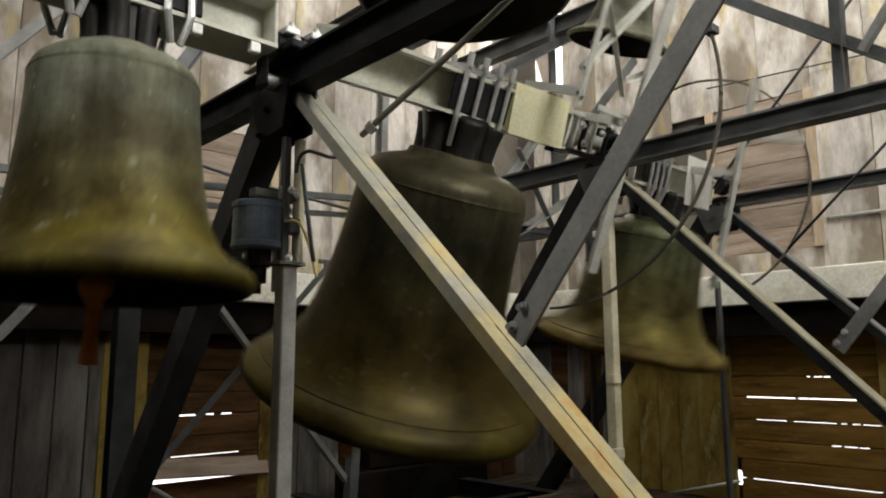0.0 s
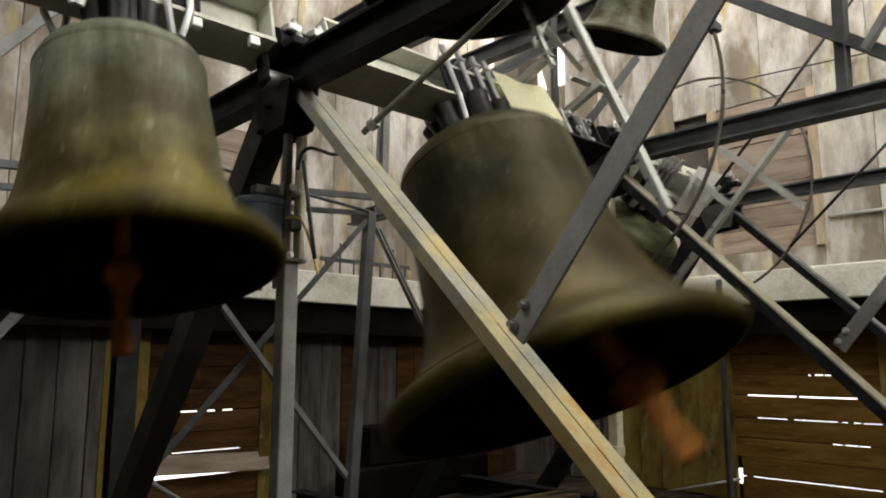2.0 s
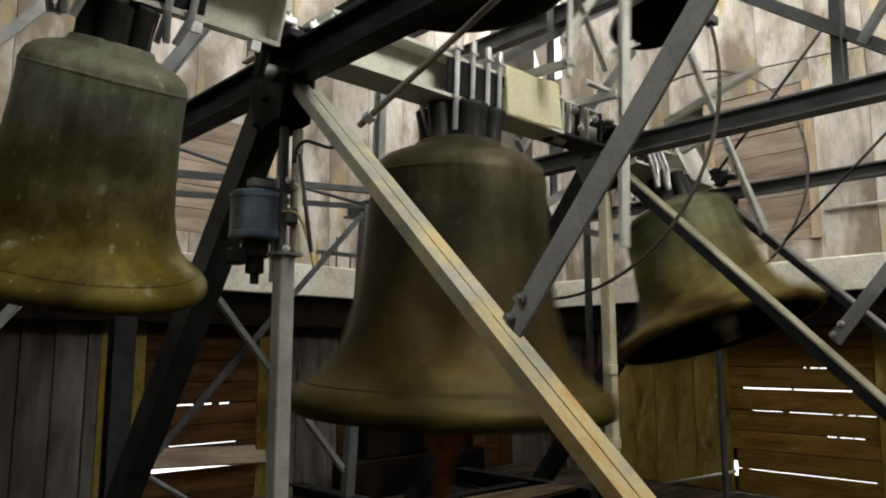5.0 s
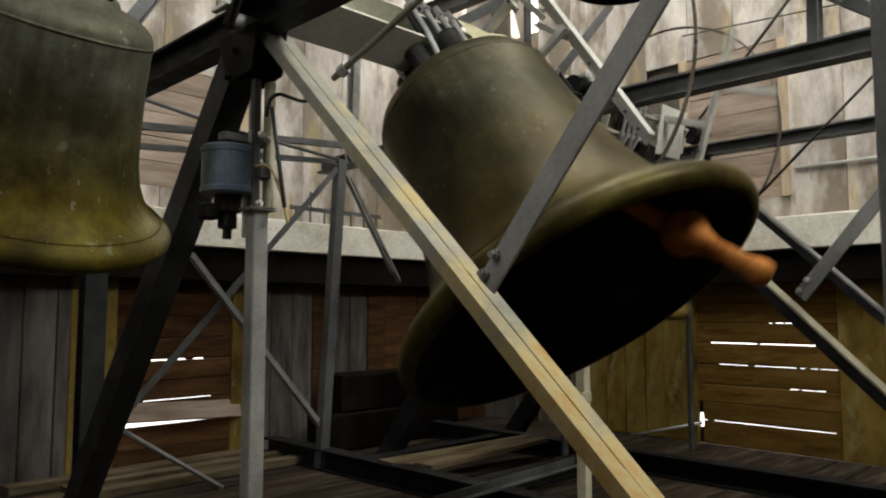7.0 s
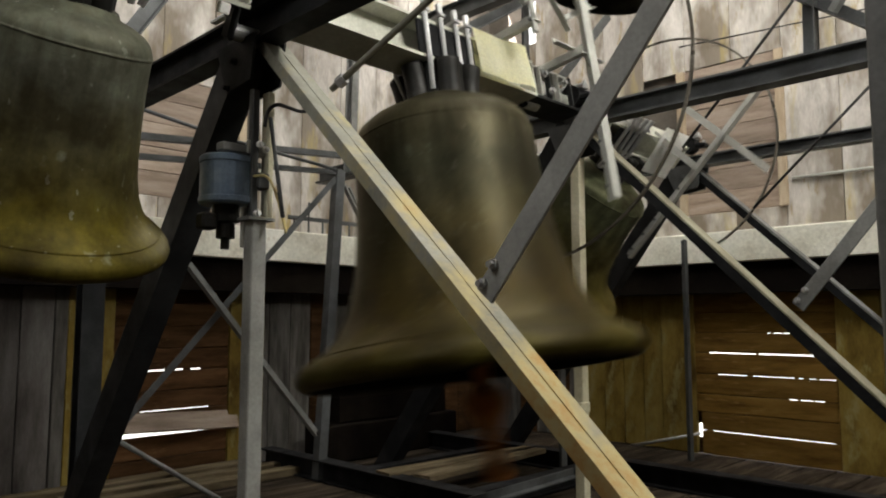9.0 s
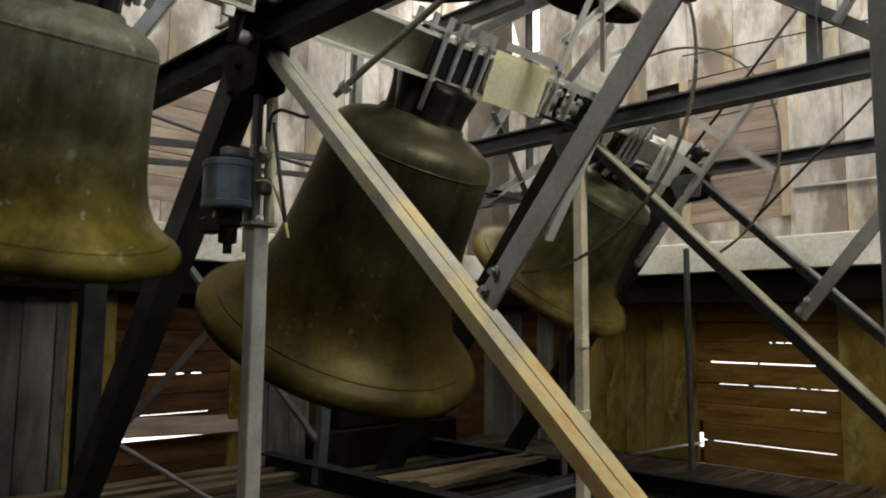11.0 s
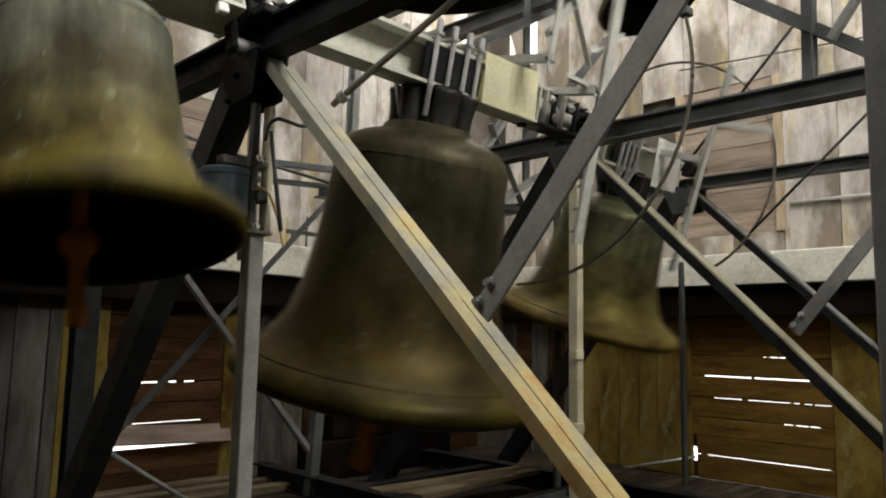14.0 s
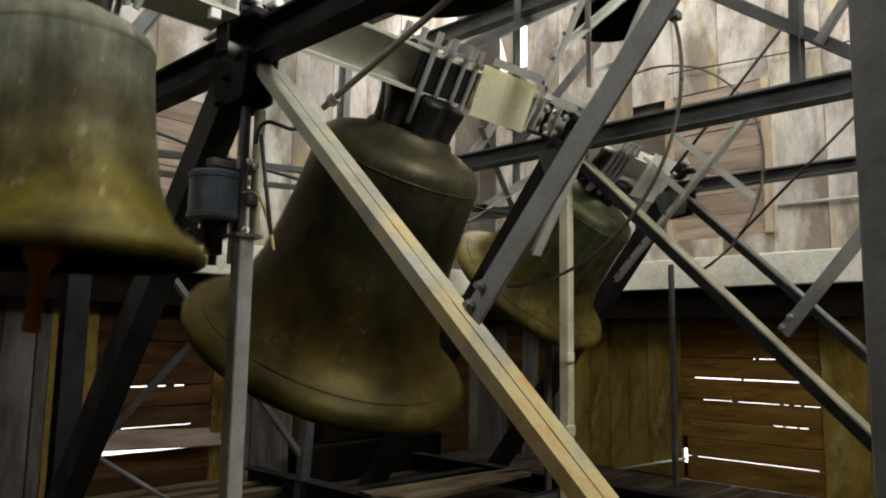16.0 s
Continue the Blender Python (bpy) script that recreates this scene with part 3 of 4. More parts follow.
def ring_band(bm, r, z, h, d):
    add_lathe(bm, [(r, z - h), (r + d, z - h * 0.5), (r + d, z + h * 0.5), (r, z + h)], 64)


def church_bell(name, x, pz, R, L, top, bronze, canon_mat, x_from, x_to, beam_h, label, beam_mat, flight=0.3, wide=1.0, lift=0.02, ball=0.0, hang=0.1, reach=0.84, iron=None, straps=(-0.2, -0.13, 0.11, 0.19)):
    """A bell on its steel headstock; origin on the bearing axis, so that it swings about local x."""
    ob = empty(name, pose(x, BY, pz), label, "bell", "swinging bells")
    H = L - top
    prof, no = bell_profile(R, H, wide)
    bm = bmesh.new()
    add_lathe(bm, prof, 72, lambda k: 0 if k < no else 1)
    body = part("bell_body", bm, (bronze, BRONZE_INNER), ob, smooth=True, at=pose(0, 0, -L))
    for zz, h, d in ((0.87, 0.006, 0.005), (0.83, 0.003, 0.002), (0.105, 0.005, 0.003)):
        r = float(np.interp(-zz, [-q for _, q in ((a, b / H) for a, b in prof[:no])], [a for a, _ in prof[:no]]))
        bm = bmesh.new()
        ring_band(bm, r - 0.002, zz * H, h, d)
        part("moulding", bm, bronze, body, smooth=True)
    # headstock: I-beam with end plates and journals
    bm = bmesh.new()
    add_prism(bm, sec_i(0.2, beam_h, 0.016, 0.012), (x_from - x, 0, lift), (x_to - x, 0, lift))
    stock = part("headstock", bm, beam_mat, ob)
    for xe in (x_from - x + 0.006, x_to - x - 0.006):
        bm = bmesh.new()
        add_box(bm, (xe, 0, lift), (0.012, 0.196, beam_h - 0.036), bevel=0.002)
        part("end_plate", bm, beam_mat, stock)
        if lift - beam_h / 2 > -0.04:
            bm = bmesh.new()
            add_box(bm, (xe, 0, (lift - beam_h / 2 - 0.035) / 2), (0.03, 0.07, lift - beam_h / 2 + 0.035), bevel=0.012)
            part("journal_cheek", bm, STEEL_BLACK, stock)
    for xa, xb in ((x_from - x - 0.11, x_from - x), (x_to - x, x_to - x + 0.11)):
        bm = bmesh.new()
        add_cyl(bm, (xa, 0, 0), (xb, 0, 0), 0.032, 18)
        part("journal", bm, ZINC, stock)
    # canons: six bent loops from the bell's head to the headstock
    g = top - beam_h / 2 + lift
    for k in range(6):
        a = math.pi * k / 3 + 0.12
        c, s = math.cos(a), math.sin(a)
        bm = bmesh.new()
        pts = []
        for q in range(13):
            u = q / 12
            rr = R * (0.2 - 0.012 * math.sin(math.pi * u) + 0.025 * u)
            pts.append((rr * c, rr * s, -top + 0.005 + u * (g - 0.012)))
        add_tube(bm, pts, 0.052 * R + 0.012, 12)
        part("canon", bm, canon_mat, ob, smooth=True)
    bm = bmesh.new()
    add_cyl(bm, (0, 0, -top - 0.01), (0, 0, -beam_h / 2 + lift + 0.01), 0.19 * R, 18)
    part("crown_post", bm, canon_mat, ob)
    # hanging straps round the headstock
    hw = 0.115
    for k, xs in enumerate(straps):
        xb = xs + (0.025 if k % 2 == 0 else -0.025)
        bm = bmesh.new()
        for sy in (-1, 1):
            add_tube(bm, [(xb, sy * hw * 0.75, -top + 0.06), (xs, sy * hw, lift - beam_h / 2), (xs, sy * hw, lift + beam_h / 2 + 0.03)], 0.013)
            add_cyl(bm, (xs, sy * hw, lift + beam_h / 2 + 0.032), (xs, sy * hw, lift + beam_h / 2 + 0.085), 0.016, 6)
        add_box(bm, (xs, 0, lift + beam_h / 2 + 0.025), (0.035, 0.27, 0.014))
        part("strap", bm, ZINC, stock)
    # oil-blackened packing plates on the headstock's flanks under the straps
    for sy in (-1, 1):
        bm = bmesh.new()
        add_box(bm, ((straps[0] + straps[-1]) / 2, sy * 0.097, lift), (straps[-1] - straps[0] + 0.09, 0.012, beam_h - 0.04), bevel=0.003)
        part("packing_plate", bm, STEEL_BLACK, stock)
    # clapper on its pivot inside the bell
    cl = empty_part("clapper", ob, (0, 0, -top - hang * H))
    lc = H * reach
    bm = bmesh.new()
    add_cyl(bm, (0, 0, 0.02), (0, 0, -lc + 0.04), 0.022 * R + 0.008, 12, 0.035 * R + 0.008)
    br = 0.085 * R + 0.03 + ball
    add_lathe_at(bm, [(0, br), (br * 0.55, br * 0.85), (br * 0.92, br * 0.4), (br, 0), (br * 0.92, -br * 0.4), (br * 0.6, -br * 0.8), (br * 0.42, -br * 1.3), (br * 0.4, -br - flight * 0.6), (br * 0.55, -br - flight * 0.9), (br * 0.5, -br - flight), (0, -br - flight * 1.02)], (0, 0, -lc))
    part("clapper_rod", bm, iron or RUST, cl, "dull grey iron clapper" if iron else "rusty iron clapper with a ball and a tail", smooth=True)
    return ob, stock, cl


def empty_part(name, parent, where):
    o = new(name)
    o.parent = parent
    o.matrix_basis = pose(*where)
    o.empty_display_size = 0.05
    return o


def add_lathe_at(bm, prof, where, n=20):
    start = len(bm.verts)
    add_lathe(bm, prof, n)
    bm.verts.ensure_lookup_table()
    for v in bm.verts[start:]:
        v.co += Vector(where)


def lever(ob, x, up, down, mat, w=0.05, y=0.0):
    """A slotted steel angle fixed upright on the headstock's end."""
    bm = bmesh.new()
    add_prism(bm, sec_l(w, w, 0.006), (x, y, -down), (x, y, up), up=(0, 1, 0))
    lv = part("lever_arm", bm, mat, ob)
    for k in range(5):
        z = -down + 0.06 + k * 0.12
        bm = bmesh.new()
        add_cyl(bm, (x - w / 2 - 0.006, y - 0.004, z), (x - w / 2 + 0.004, y - 0.004, z), 0.009, 8)
        part("bolt", bm, STEEL_DARK, lv)
    return lv


def cover(ob, x0, x1, z0, z1, mat, y=-0.118):
    """A bent cover sheet on the headstock's flank."""
    bm = bmesh.new()
    n = 10
    cols = []
    for k in range(n + 1):
        u = k / n
        bend = 0.012 * math.sin(u * 9.0) * u + 0.01 * u * u
        cols.append([bm.verts.new((x0 + (x1 - x0) * u, y - bend, z)) for z in (z0, (z0 + z1) / 2, z1)])
    for a, b in zip(cols, cols[1:]):
        for i in range(2):
            bm.faces.new((a[i], b[i], b[i + 1], a[i + 1]))
    bmesh.ops.solidify(bm, geom=list(bm.faces), thickness=0.006)
    bmesh.ops.rotate(bm, verts=bm.verts, cent=(0, y, z1), matrix=Matrix.Rotation(radians(-6), 3, "X"))
    return part("cover_sheet", bm, mat, ob, "pale sheet-metal cover", smooth=False)


BRONZE_A = bell_bronze("bronze_grey_ochre", (0.132, 0.138, 0.11), (0.125, 0.1, 0.014), (0.085, 0.07, 0.012), 0.78, 1)
BRONZE_B = bell_bronze("bronze_brown_ochre", (0.026, 0.027, 0.018), (0.036, 0.024, 0.005), (0.066, 0.056, 0.011), 1.2, 2, 0.2, 0.3, 0.44, (0.045, 0.041, 0.026))
BRONZE_E = bell_bronze("bronze_pale_green", (0.15, 0.16, 0.14), (0.15, 0.155, 0.125), (0.14, 0.14, 0.1), 0.43, 4)
BRONZE_C = bell_bronze("bronze_green_ochre", (0.1, 0.11, 0.065), (0.13, 0.108, 0.03), (0.175, 0.123, 0.03), 0.85, 3, 0.5)

bell_a, stock_a, clap_a = church_bell("church_bell", 0.781, 2.157, 0.453, 0.842, 0.065, BRONZE_A, BRONZE_BLACK, 0.05, 1.31, 0.2, "grey-green bronze bell with ochre verdigris on a steel headstock", STEEL_OLIVE, 0.19, 1.067, 0.193, -0.015, 0.064, 0.9)
bell_b, stock_b, clap_b = church_bell("church_bell", 2.357, PZ, 0.743, 1.415, 0.207, BRONZE_B, BRONZE_BLACK, 1.55, 3.02, 0.2, "largest brown bronze bell swinging under a steel headstock", STEEL_OLIVE, 0.23, 1.035, 0.091, ball=-0.01, hang=0.17, reach=0.93, straps=(-0.14, -0.04, 0.06, 0.14))
bell_c, stock_c, clap_c = church_bell("church_bell", 4.125, 2.242, 0.602, 1.082, 0.253, BRONZE_C, BRONZE_BLACK, 3.68, 4.62, 0.17, "green-ochre bronze bell swinging near the boarded wall", STEEL_OLIVE, 0.05, 1.055, ball=-0.025, iron=STEEL_LIGHT, straps=(-0.3, -0.24, -0.18, -0.12))
bar("bottom_flange", sec_box(0.19, 0.018, 0.003), (0.663, 0, 0.0), (1.08, 0, 0.0), STEEL_NEAR_BLACK, stock_b)
bm = bmesh.new()
add_lathe(bm, [(0, 0), (0.06, 0), (0.066, 0.006), (0.066, 0.12), (0.05, 0.13), (0.05, 0.2), (0.04, 0.206), (0.04, 0.37), (0, 0.37)], 24)
part("shaft", bm, STEEL_LIGHT, stock_b, smooth=False, at=pose(0.7, 0, 0.085, 0, 90, 0))
for xl, mm in ((0.72, STEEL_LIGHT), (0.8, STEEL_NEAR_BLACK), (0.88, STEEL_LIGHT), (1.0, STEEL_NEAR_BLACK)):
    bm = bmesh.new()
    add_box(bm, (xl, -0.082, 0.095), (0.012, 0.03, 0.17), bevel=0.002)
    part("stiffener", bm, mm, stock_b)
bar("top_flange", sec_box(0.15, 0.014, 0.003), (0.663, 0, 0.187), (1.0, 0, 0.187), STEEL_LIGHT, stock_b)
bolts(stock_b, [(0.75, -0.1, 0.14), (0.8, -0.1, 0.05), (0.93, -0.1, 0.13)], (0, -1, 0), 0.014)
for xl in (0.22, 0.44):
    bm = bmesh.new()
    add_box(bm, (xl, -0.085, 0.193 - 0.1 - 0.022), (0.04, 0.03, 0.04), bevel=0.004)
    part("clamp_lug", bm, WHITE, stock_a)
cover(bell_b, 0.17, 0.56, -0.02, 0.225, CREAM, -0.125)
cover(bell_c, 0.05, 0.34, -0.12, 0.19, WHITE, -0.125)
lever(bell_b, 0.88, 1.37, 0.6, STEEL_LIGHT, 0.07, -0.3)
lever(bell_b, 0.42, 1.27, -0.19, STEEL_LIGHT, 0.035, -0.3)
for (xa, za), (xb, zb) in (((0.44, 0.3), (0.82, 0.78)), ((0.44, 0.74), (0.82, 0.26)), ((0.66, 0.16), (1.1, 0.16)), ((0.82, 0.34), (1.1, 0.5)), ((0.44, 1.15), (0.82, 0.82))):
    bar("lever_brace", sec_l(0.032, 0.032, 0.005), (xa - 0.02, -0.27, za + 0.07), (xb - 0.02, -0.27, zb + 0.07), STEEL_LIGHT, bell_b)
for xb, zb in ((0.44, 0.19), (0.82, 0.125)):
    bar("lever_bracket", sec_l(0.04, 0.04, 0.005), (xb - 0.01, -0.33, zb + 0.07), (xb - 0.01, 0.06, zb + 0.07), STEEL_LIGHT, bell_b)
lever(bell_c, 0.1, 0.68, 0.6, STEEL_LIGHT, 0.05, -0.42)
bar("lever_brace", sec_l(0.04, 0.04, 0.005), (0.13, -0.78, 0.34), (0.13, -0.1, 0.34), STEEL_LIGHT, bell_c)
bar("lever_bracket", sec_l(0.04, 0.04, 0.005), (0.11, -0.44, 0.105), (0.11, -0.05, 0.105), STEEL_LIGHT, bell_c)


# upper tier: a large dark bell at rest and a small swinging one
def upper_bell(name, where, R, H, label, mats):
    ob = empty(name, pose(*where), label, "bell")
    prof, no = bell_profile(R, H)
    top = 0.22
    bm = bmesh.new()
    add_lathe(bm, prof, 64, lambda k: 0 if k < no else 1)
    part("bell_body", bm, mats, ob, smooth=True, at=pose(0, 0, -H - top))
    for k in range(4):
        a = math.pi * k / 2 + 0.4
        bm = bmesh.new()
        add_tube(bm, [(R * 0.3 * math.cos(a), R * 0.3 * math.sin(a), -top - 0.02), (R * 0.28 * math.cos(a), R * 0.28 * math.sin(a), -top / 2), (R * 0.12 * math.cos(a), R * 0.12 * math.sin(a), 0)], 0.03, 8)
        part("canon", bm, BRONZE_BLACK, ob, smooth=True)
    return ob


bell_d = upper_bell("church_bell", (2.37, 2.38, 3.9), 0.53, 0.82, "large black bell hanging at rest in the upper tier", (BRONZE_BLACK, BRONZE_INNER))
bell_e = upper_bell("church_bell", (4.03, 2.405, 3.823), 0.335, 0.432, "small grey-green bronze bell swinging in the upper tier", (BRONZE_E, BRONZE_INNER))


def upper_stock(bell, half):
    bm = bmesh.new()
    add_prism(bm, sec_i(0.16, 0.18), (-half, 0, 0.09), (half, 0, 0.09))
    part("headstock", bm, STEEL_OLIVE, bell)


upper_stock(bell_d, 0.95)
upper_stock(bell_e, 0.4)
for x, z in ((1.46, 3.9), (3.28, 3.9), (3.72, 3.82), (4.44, 3.82)):
    bar("upper_beam", sec_i(0.1, 0.14), (x, Y0, z - 0.072), (x, YW, z - 0.072), STEEL_DARK, frame_ob)

# ---- guides, motor, cables ----
def hoop(x, r, a0, a1, cz, label):
    """A flat steel guide bent round a bearing axis."""
    bm = bmesh.new()
    n = 40
    prev = None
    for k in range(n + 1):
        a = radians(a0 + (a1 - a0) * k / n)
        c, s = math.cos(a), math.sin(a)
        ring = [bm.verts.new((x + dx, YB - c * (r + dr), cz + s * (r + dr))) for dx, dr in ((-0.0075, 0), (0.0075, 0), (0.0075, 0.012), (-0.0075, 0.012))]
        if prev:
            for i in range(4):
                bm.faces.new((prev[i], prev[(i + 1) % 4], ring[(i + 1) % 4], ring[i]))
        else:
            bm.faces.new(ring[::-1])
        prev = ring
    bm.faces.new(prev)
    bmesh.ops.recalc_face_normals(bm, faces=bm.faces)
    ob = tagged(part("guide_hoop", bm, RAIL), label, "guide hoop", "guide hoops")
    bm = bmesh.new()
    a = radians(a1)
    add_box(bm, (x, YB - math.cos(a) * (r + 0.01), cz + math.sin(a) * (r + 0.01)), (0.06, 0.05, 0.04), bevel=0.004)
    part("end_block", bm, STEEL_DARK, ob)
    return ob


hoop(3.0, 0.94, -92, 15, 2.33, "bent steel guide hoop round the largest bell's bearing axis")
hoop(4.5, 0.74, -68, 150, 2.24, "thin steel guide hoop round the bell bearing near the wall")


def round_bar(name, pts, r, mat, label, category, group=""):
    bm = bmesh.new()
    add_tube(bm, pts, r, 8)
    return tagged(part(name, bm, mat, smooth=True), label, category, group)


rod = round_bar("tie_rod", [(1.407, 1.9, 1.848), (1.54, 1.1, 2.26)], 0.011, STEEL_TAN, "dull thin steel tie rod with a nut", "rod")
bm = bmesh.new()
add_cyl(bm, (1.412, 1.872, 1.862), (1.418, 1.845, 1.876), 0.02, 6)
part("nut", bm, ZINC, rod)
round_bar("chain_cable", [(4.3, 1.25, 3.12), (4.3, 2.13, 2.18)], 0.009, RUBBER, "dark drive cable stretched across the bell frame", "cable", "cables")
round_bar("chain_cable", [(4.3, 1.0, 2.4), (4.3, 1.704, 1.752)], 0.008, RUBBER, "dark drive cable stretched across the bell frame", "cable", "cables")
round_bar("wall_wire", [(5.95, 2.95, 3.5), (5.95, 1.3, 3.385)], 0.006, RUBBER, "thin wire along the boarded wall", "wire", "cables")
round_bar("conduit", [(5.975, 2.06, 2.21), (5.975, 0.9, 2.21)], 0.013, STEEL_LIGHT, "pale conduit pipe on the boarded wall", "pipe")
round_bar("hand_rod", [(5.93, 2.86, 0.17), (5.93, 3.6, -0.03)], 0.012, ZINC, "thin bright rod leaning against the wall", "rod")
round_bar("hand_rod", [(1.886, 4.9, 0.39), (2.36, 4.28, 0.0)], 0.016, STEEL_GREY, "thin grey steel rod leaning beside the louvre", "rod")

motor = empty("drive_motor", pose(1.345, 2.45, 1.4), "blue bell drive motor on a bracket at the post", "motor")
bm = bmesh.new()
add_lathe(bm, [(0, 0.3), (0.092, 0.3), (0.1, 0.293), (0.1, 0.274), (0.096, 0.272), (0.096, 0.148), (0.1, 0.145), (0.1, 0.128), (0.092, 0.12), (0, 0.12)], 32)
part("motor_body", bm, BLUE, motor, smooth=False)
bm = bmesh.new()
add_lathe(bm, [(0, 0.12), (0.05, 0.12), (0.05, 0.06), (0.034, 0.055), (0.034, 0.0), (0.016, -0.005), (0.016, -0.04), (0, -0.04)], 20)
part("gear_shaft", bm, BRONZE_BLACK, motor)
bm = bmesh.new()
add_box(bm, (-0.075, 0, 0.055), (0.06, 0.06, 0.06), bevel=0.008)
part("gear_box", bm, BRONZE_BLACK, motor)
bm = bmesh.new()
add_box(bm, (0.06, -0.05, 0.04), (0.05, 0.02, 0.15), bevel=0.003)
part("side_plate", bm, STEEL_LIGHT, motor)
bm = bmesh.new()
add_box(bm, (0.05, -0.05, 0.325), (0.22, 0.05, 0.03), bevel=0.003)
part("bracket", bm, STEEL_GREY, motor)
bm = bmesh.new()
add_box(bm, (0.09, -0.085, 0.21), (0.05, 0.05, 0.06), bevel=0.006)
part("terminal_box", bm, STEEL_DARK, motor)
bar("post_extension", sec_box(0.03, 0.03), (1.405, YB, 1.47), (1.405, YB, 1.95), STEEL_DARK, frame_ob, up=(0, 1, 0))
bar("post_extension", sec_box(0.025, 0.05), (1.465, YB, 1.47), (1.465, YB, 1.95), STEEL_CREAM, frame_ob, up=(0, 1, 0))
bolts(motor, [(0.075, -0.095, 0.345), (0.1, -0.095, 0.33)], (0, -1, 0), 0.009, WHITE)
bm = bmesh.new()
add_box(bm, (0.085, -0.078, 0.335), (0.1, 0.014, 0.05), bevel=0.003)
part("clamp_plate", bm, STEEL_LIGHT, motor)
bolts(frame_ob, [(1.405, YB - 0.035, 1.485)], (0, -1, 0), 0.009, WHITE)
round_bar("drop_rod", [(1.455, 2.34, 1.85), (1.46, 2.3, 1.66), (1.462, 2.255, 1.47)], 0.008, STEEL_DARK, "thin dark steel rod hanging beside the motor post", "rod")
round_bar("wall_rod", [(1.5, 4.25, 2.38), (2.384, 4.25, 2.257), (3.2, 4.25, 2.19)], 0.012, STEEL_DARK, "thin dark steel rod sloping along the rear frame", "rod")
# white strip added as the bright highlight on the head beam's edge
bm = bmesh.new()
add_box(bm, (1.355, YB + 0.14, ZA[1] + 0.073), (0.03, 0.2, 0.012), bevel=0.003)
part("shim_plate", bm, WHITE, frame_ob, "white strip standing in for the beam's lit edge")
bm = bmesh.new()
add_box(bm, (1.42, YB, 1.467), (0.11, 0.09, 0.012))
part("post_cap", bm, STEEL_GREY, frame_ob)


def curve_pts(pts, n=6):
    out = []
    for i in range(len(pts) - 1):
        p0, p1, p2, p3 = (Vector(pts[max(0, min(len(pts) - 1, i + d))]) for d in (-1, 0, 1, 2))
        for k in range(n):
            t = k / n
            out.append(0.5 * (2 * p1 + (p2 - p0) * t + (2 * p0 - 5 * p1 + 4 * p2 - p3) * t * t + (3 * p1 - p0 - 3 * p2 + p3) * t ** 3))
    return out + [Vector(pts[-1])]


round_bar("motor_cable", curve_pts([(1.408, 2.3, 1.80), (1.42, 2.3, 1.86), (1.455, 2.3, 1.891), (1.50, 2.3, 1.892), (1.54, 2.26, 1.875), (1.575, 2.2, 1.884)]), 0.007, RUBBER, "black rubber cable curving from the post to the leg", "cable", "cables")
round_bar("motor_cable", curve_pts([(1.40, 2.36, 1.625), (1.427, 2.3, 1.614), (1.474, 2.3, 1.524), (1.506, 2.3, 1.42), (1.49, 2.3, 1.5), (1.47, 2.3, 1.62)]), 0.005, YCABLE, "thin yellow cable looping below the motor", "cable", "cables")

# ---- boards, last of the structure ----
def board_mesh(name, sx, sy, sz, mat):
    bm = bmesh.new()
    add_box(bm, (0, 0, 0), (sx, sy, sz), bevel=0.005)
    me = bpy.data.meshes.new(name)
    bm.to_mesh(me)
    bm.free()
    me.materials.append(mat)
    return me


def boards(wall, meshes, spots, name="board"):
    for k, (x, y, z) in enumerate(spots):
        o = new(name, meshes[k % len(meshes)])
        o.location = (x, y, z)
        o.rotation_euler = (0, 0, 0)
        o.parent = wall


rnd = random.Random(4)
UP = span(LEDGE_T, ZC - 0.02)


def upper_boards(wall, axis, a, b, skip=()):
    """Vertical weathered boards above the ledge."""
    w = 0.41
    n = int((b - a) / w)
    for k in range(n):
        c = a + (k + 0.5) * w
        lo, hi = c - w / 2, c + w / 2
        zs = [(LEDGE_T, ZC - 0.02)]
        for s0, s1, z0, z1 in skip:
            if hi > s0 + 0.02 and lo < s1 - 0.02:
                zs = [q for p in zs for q in ((p[0], min(p[1], z0)), (max(p[0], z1), p[1])) if q[1] - q[0] > 0.05]
        for z0, z1 in zs:
            d = rnd.uniform(0, 0.008)
            if axis == "x":
                me = board_mesh("board", w - 0.003, 0.026, z1 - z0, BOARD_GREY)
                boards(wall, [me], [(c, YW + 0.014 - d, (z0 + z1) / 2)])
            else:
                me = board_mesh("board", 0.026, w - 0.003, z1 - z0, BOARD_GREY)
                boards(wall, [me], [(XW + 0.014 - d, c, (z0 + z1) / 2)])


HATCH_N = (1.9, 3.0, 2.0, 2.9)
HATCH_E = (2.1, 3.0, 2.0, 3.28)
upper_boards(north, "x", X0, XW - 0.01, [HATCH_N])
upper_boards(east, "y", Y0, YW, [(W2[0], W2[1], W2[2], W2[3]), HATCH_E])


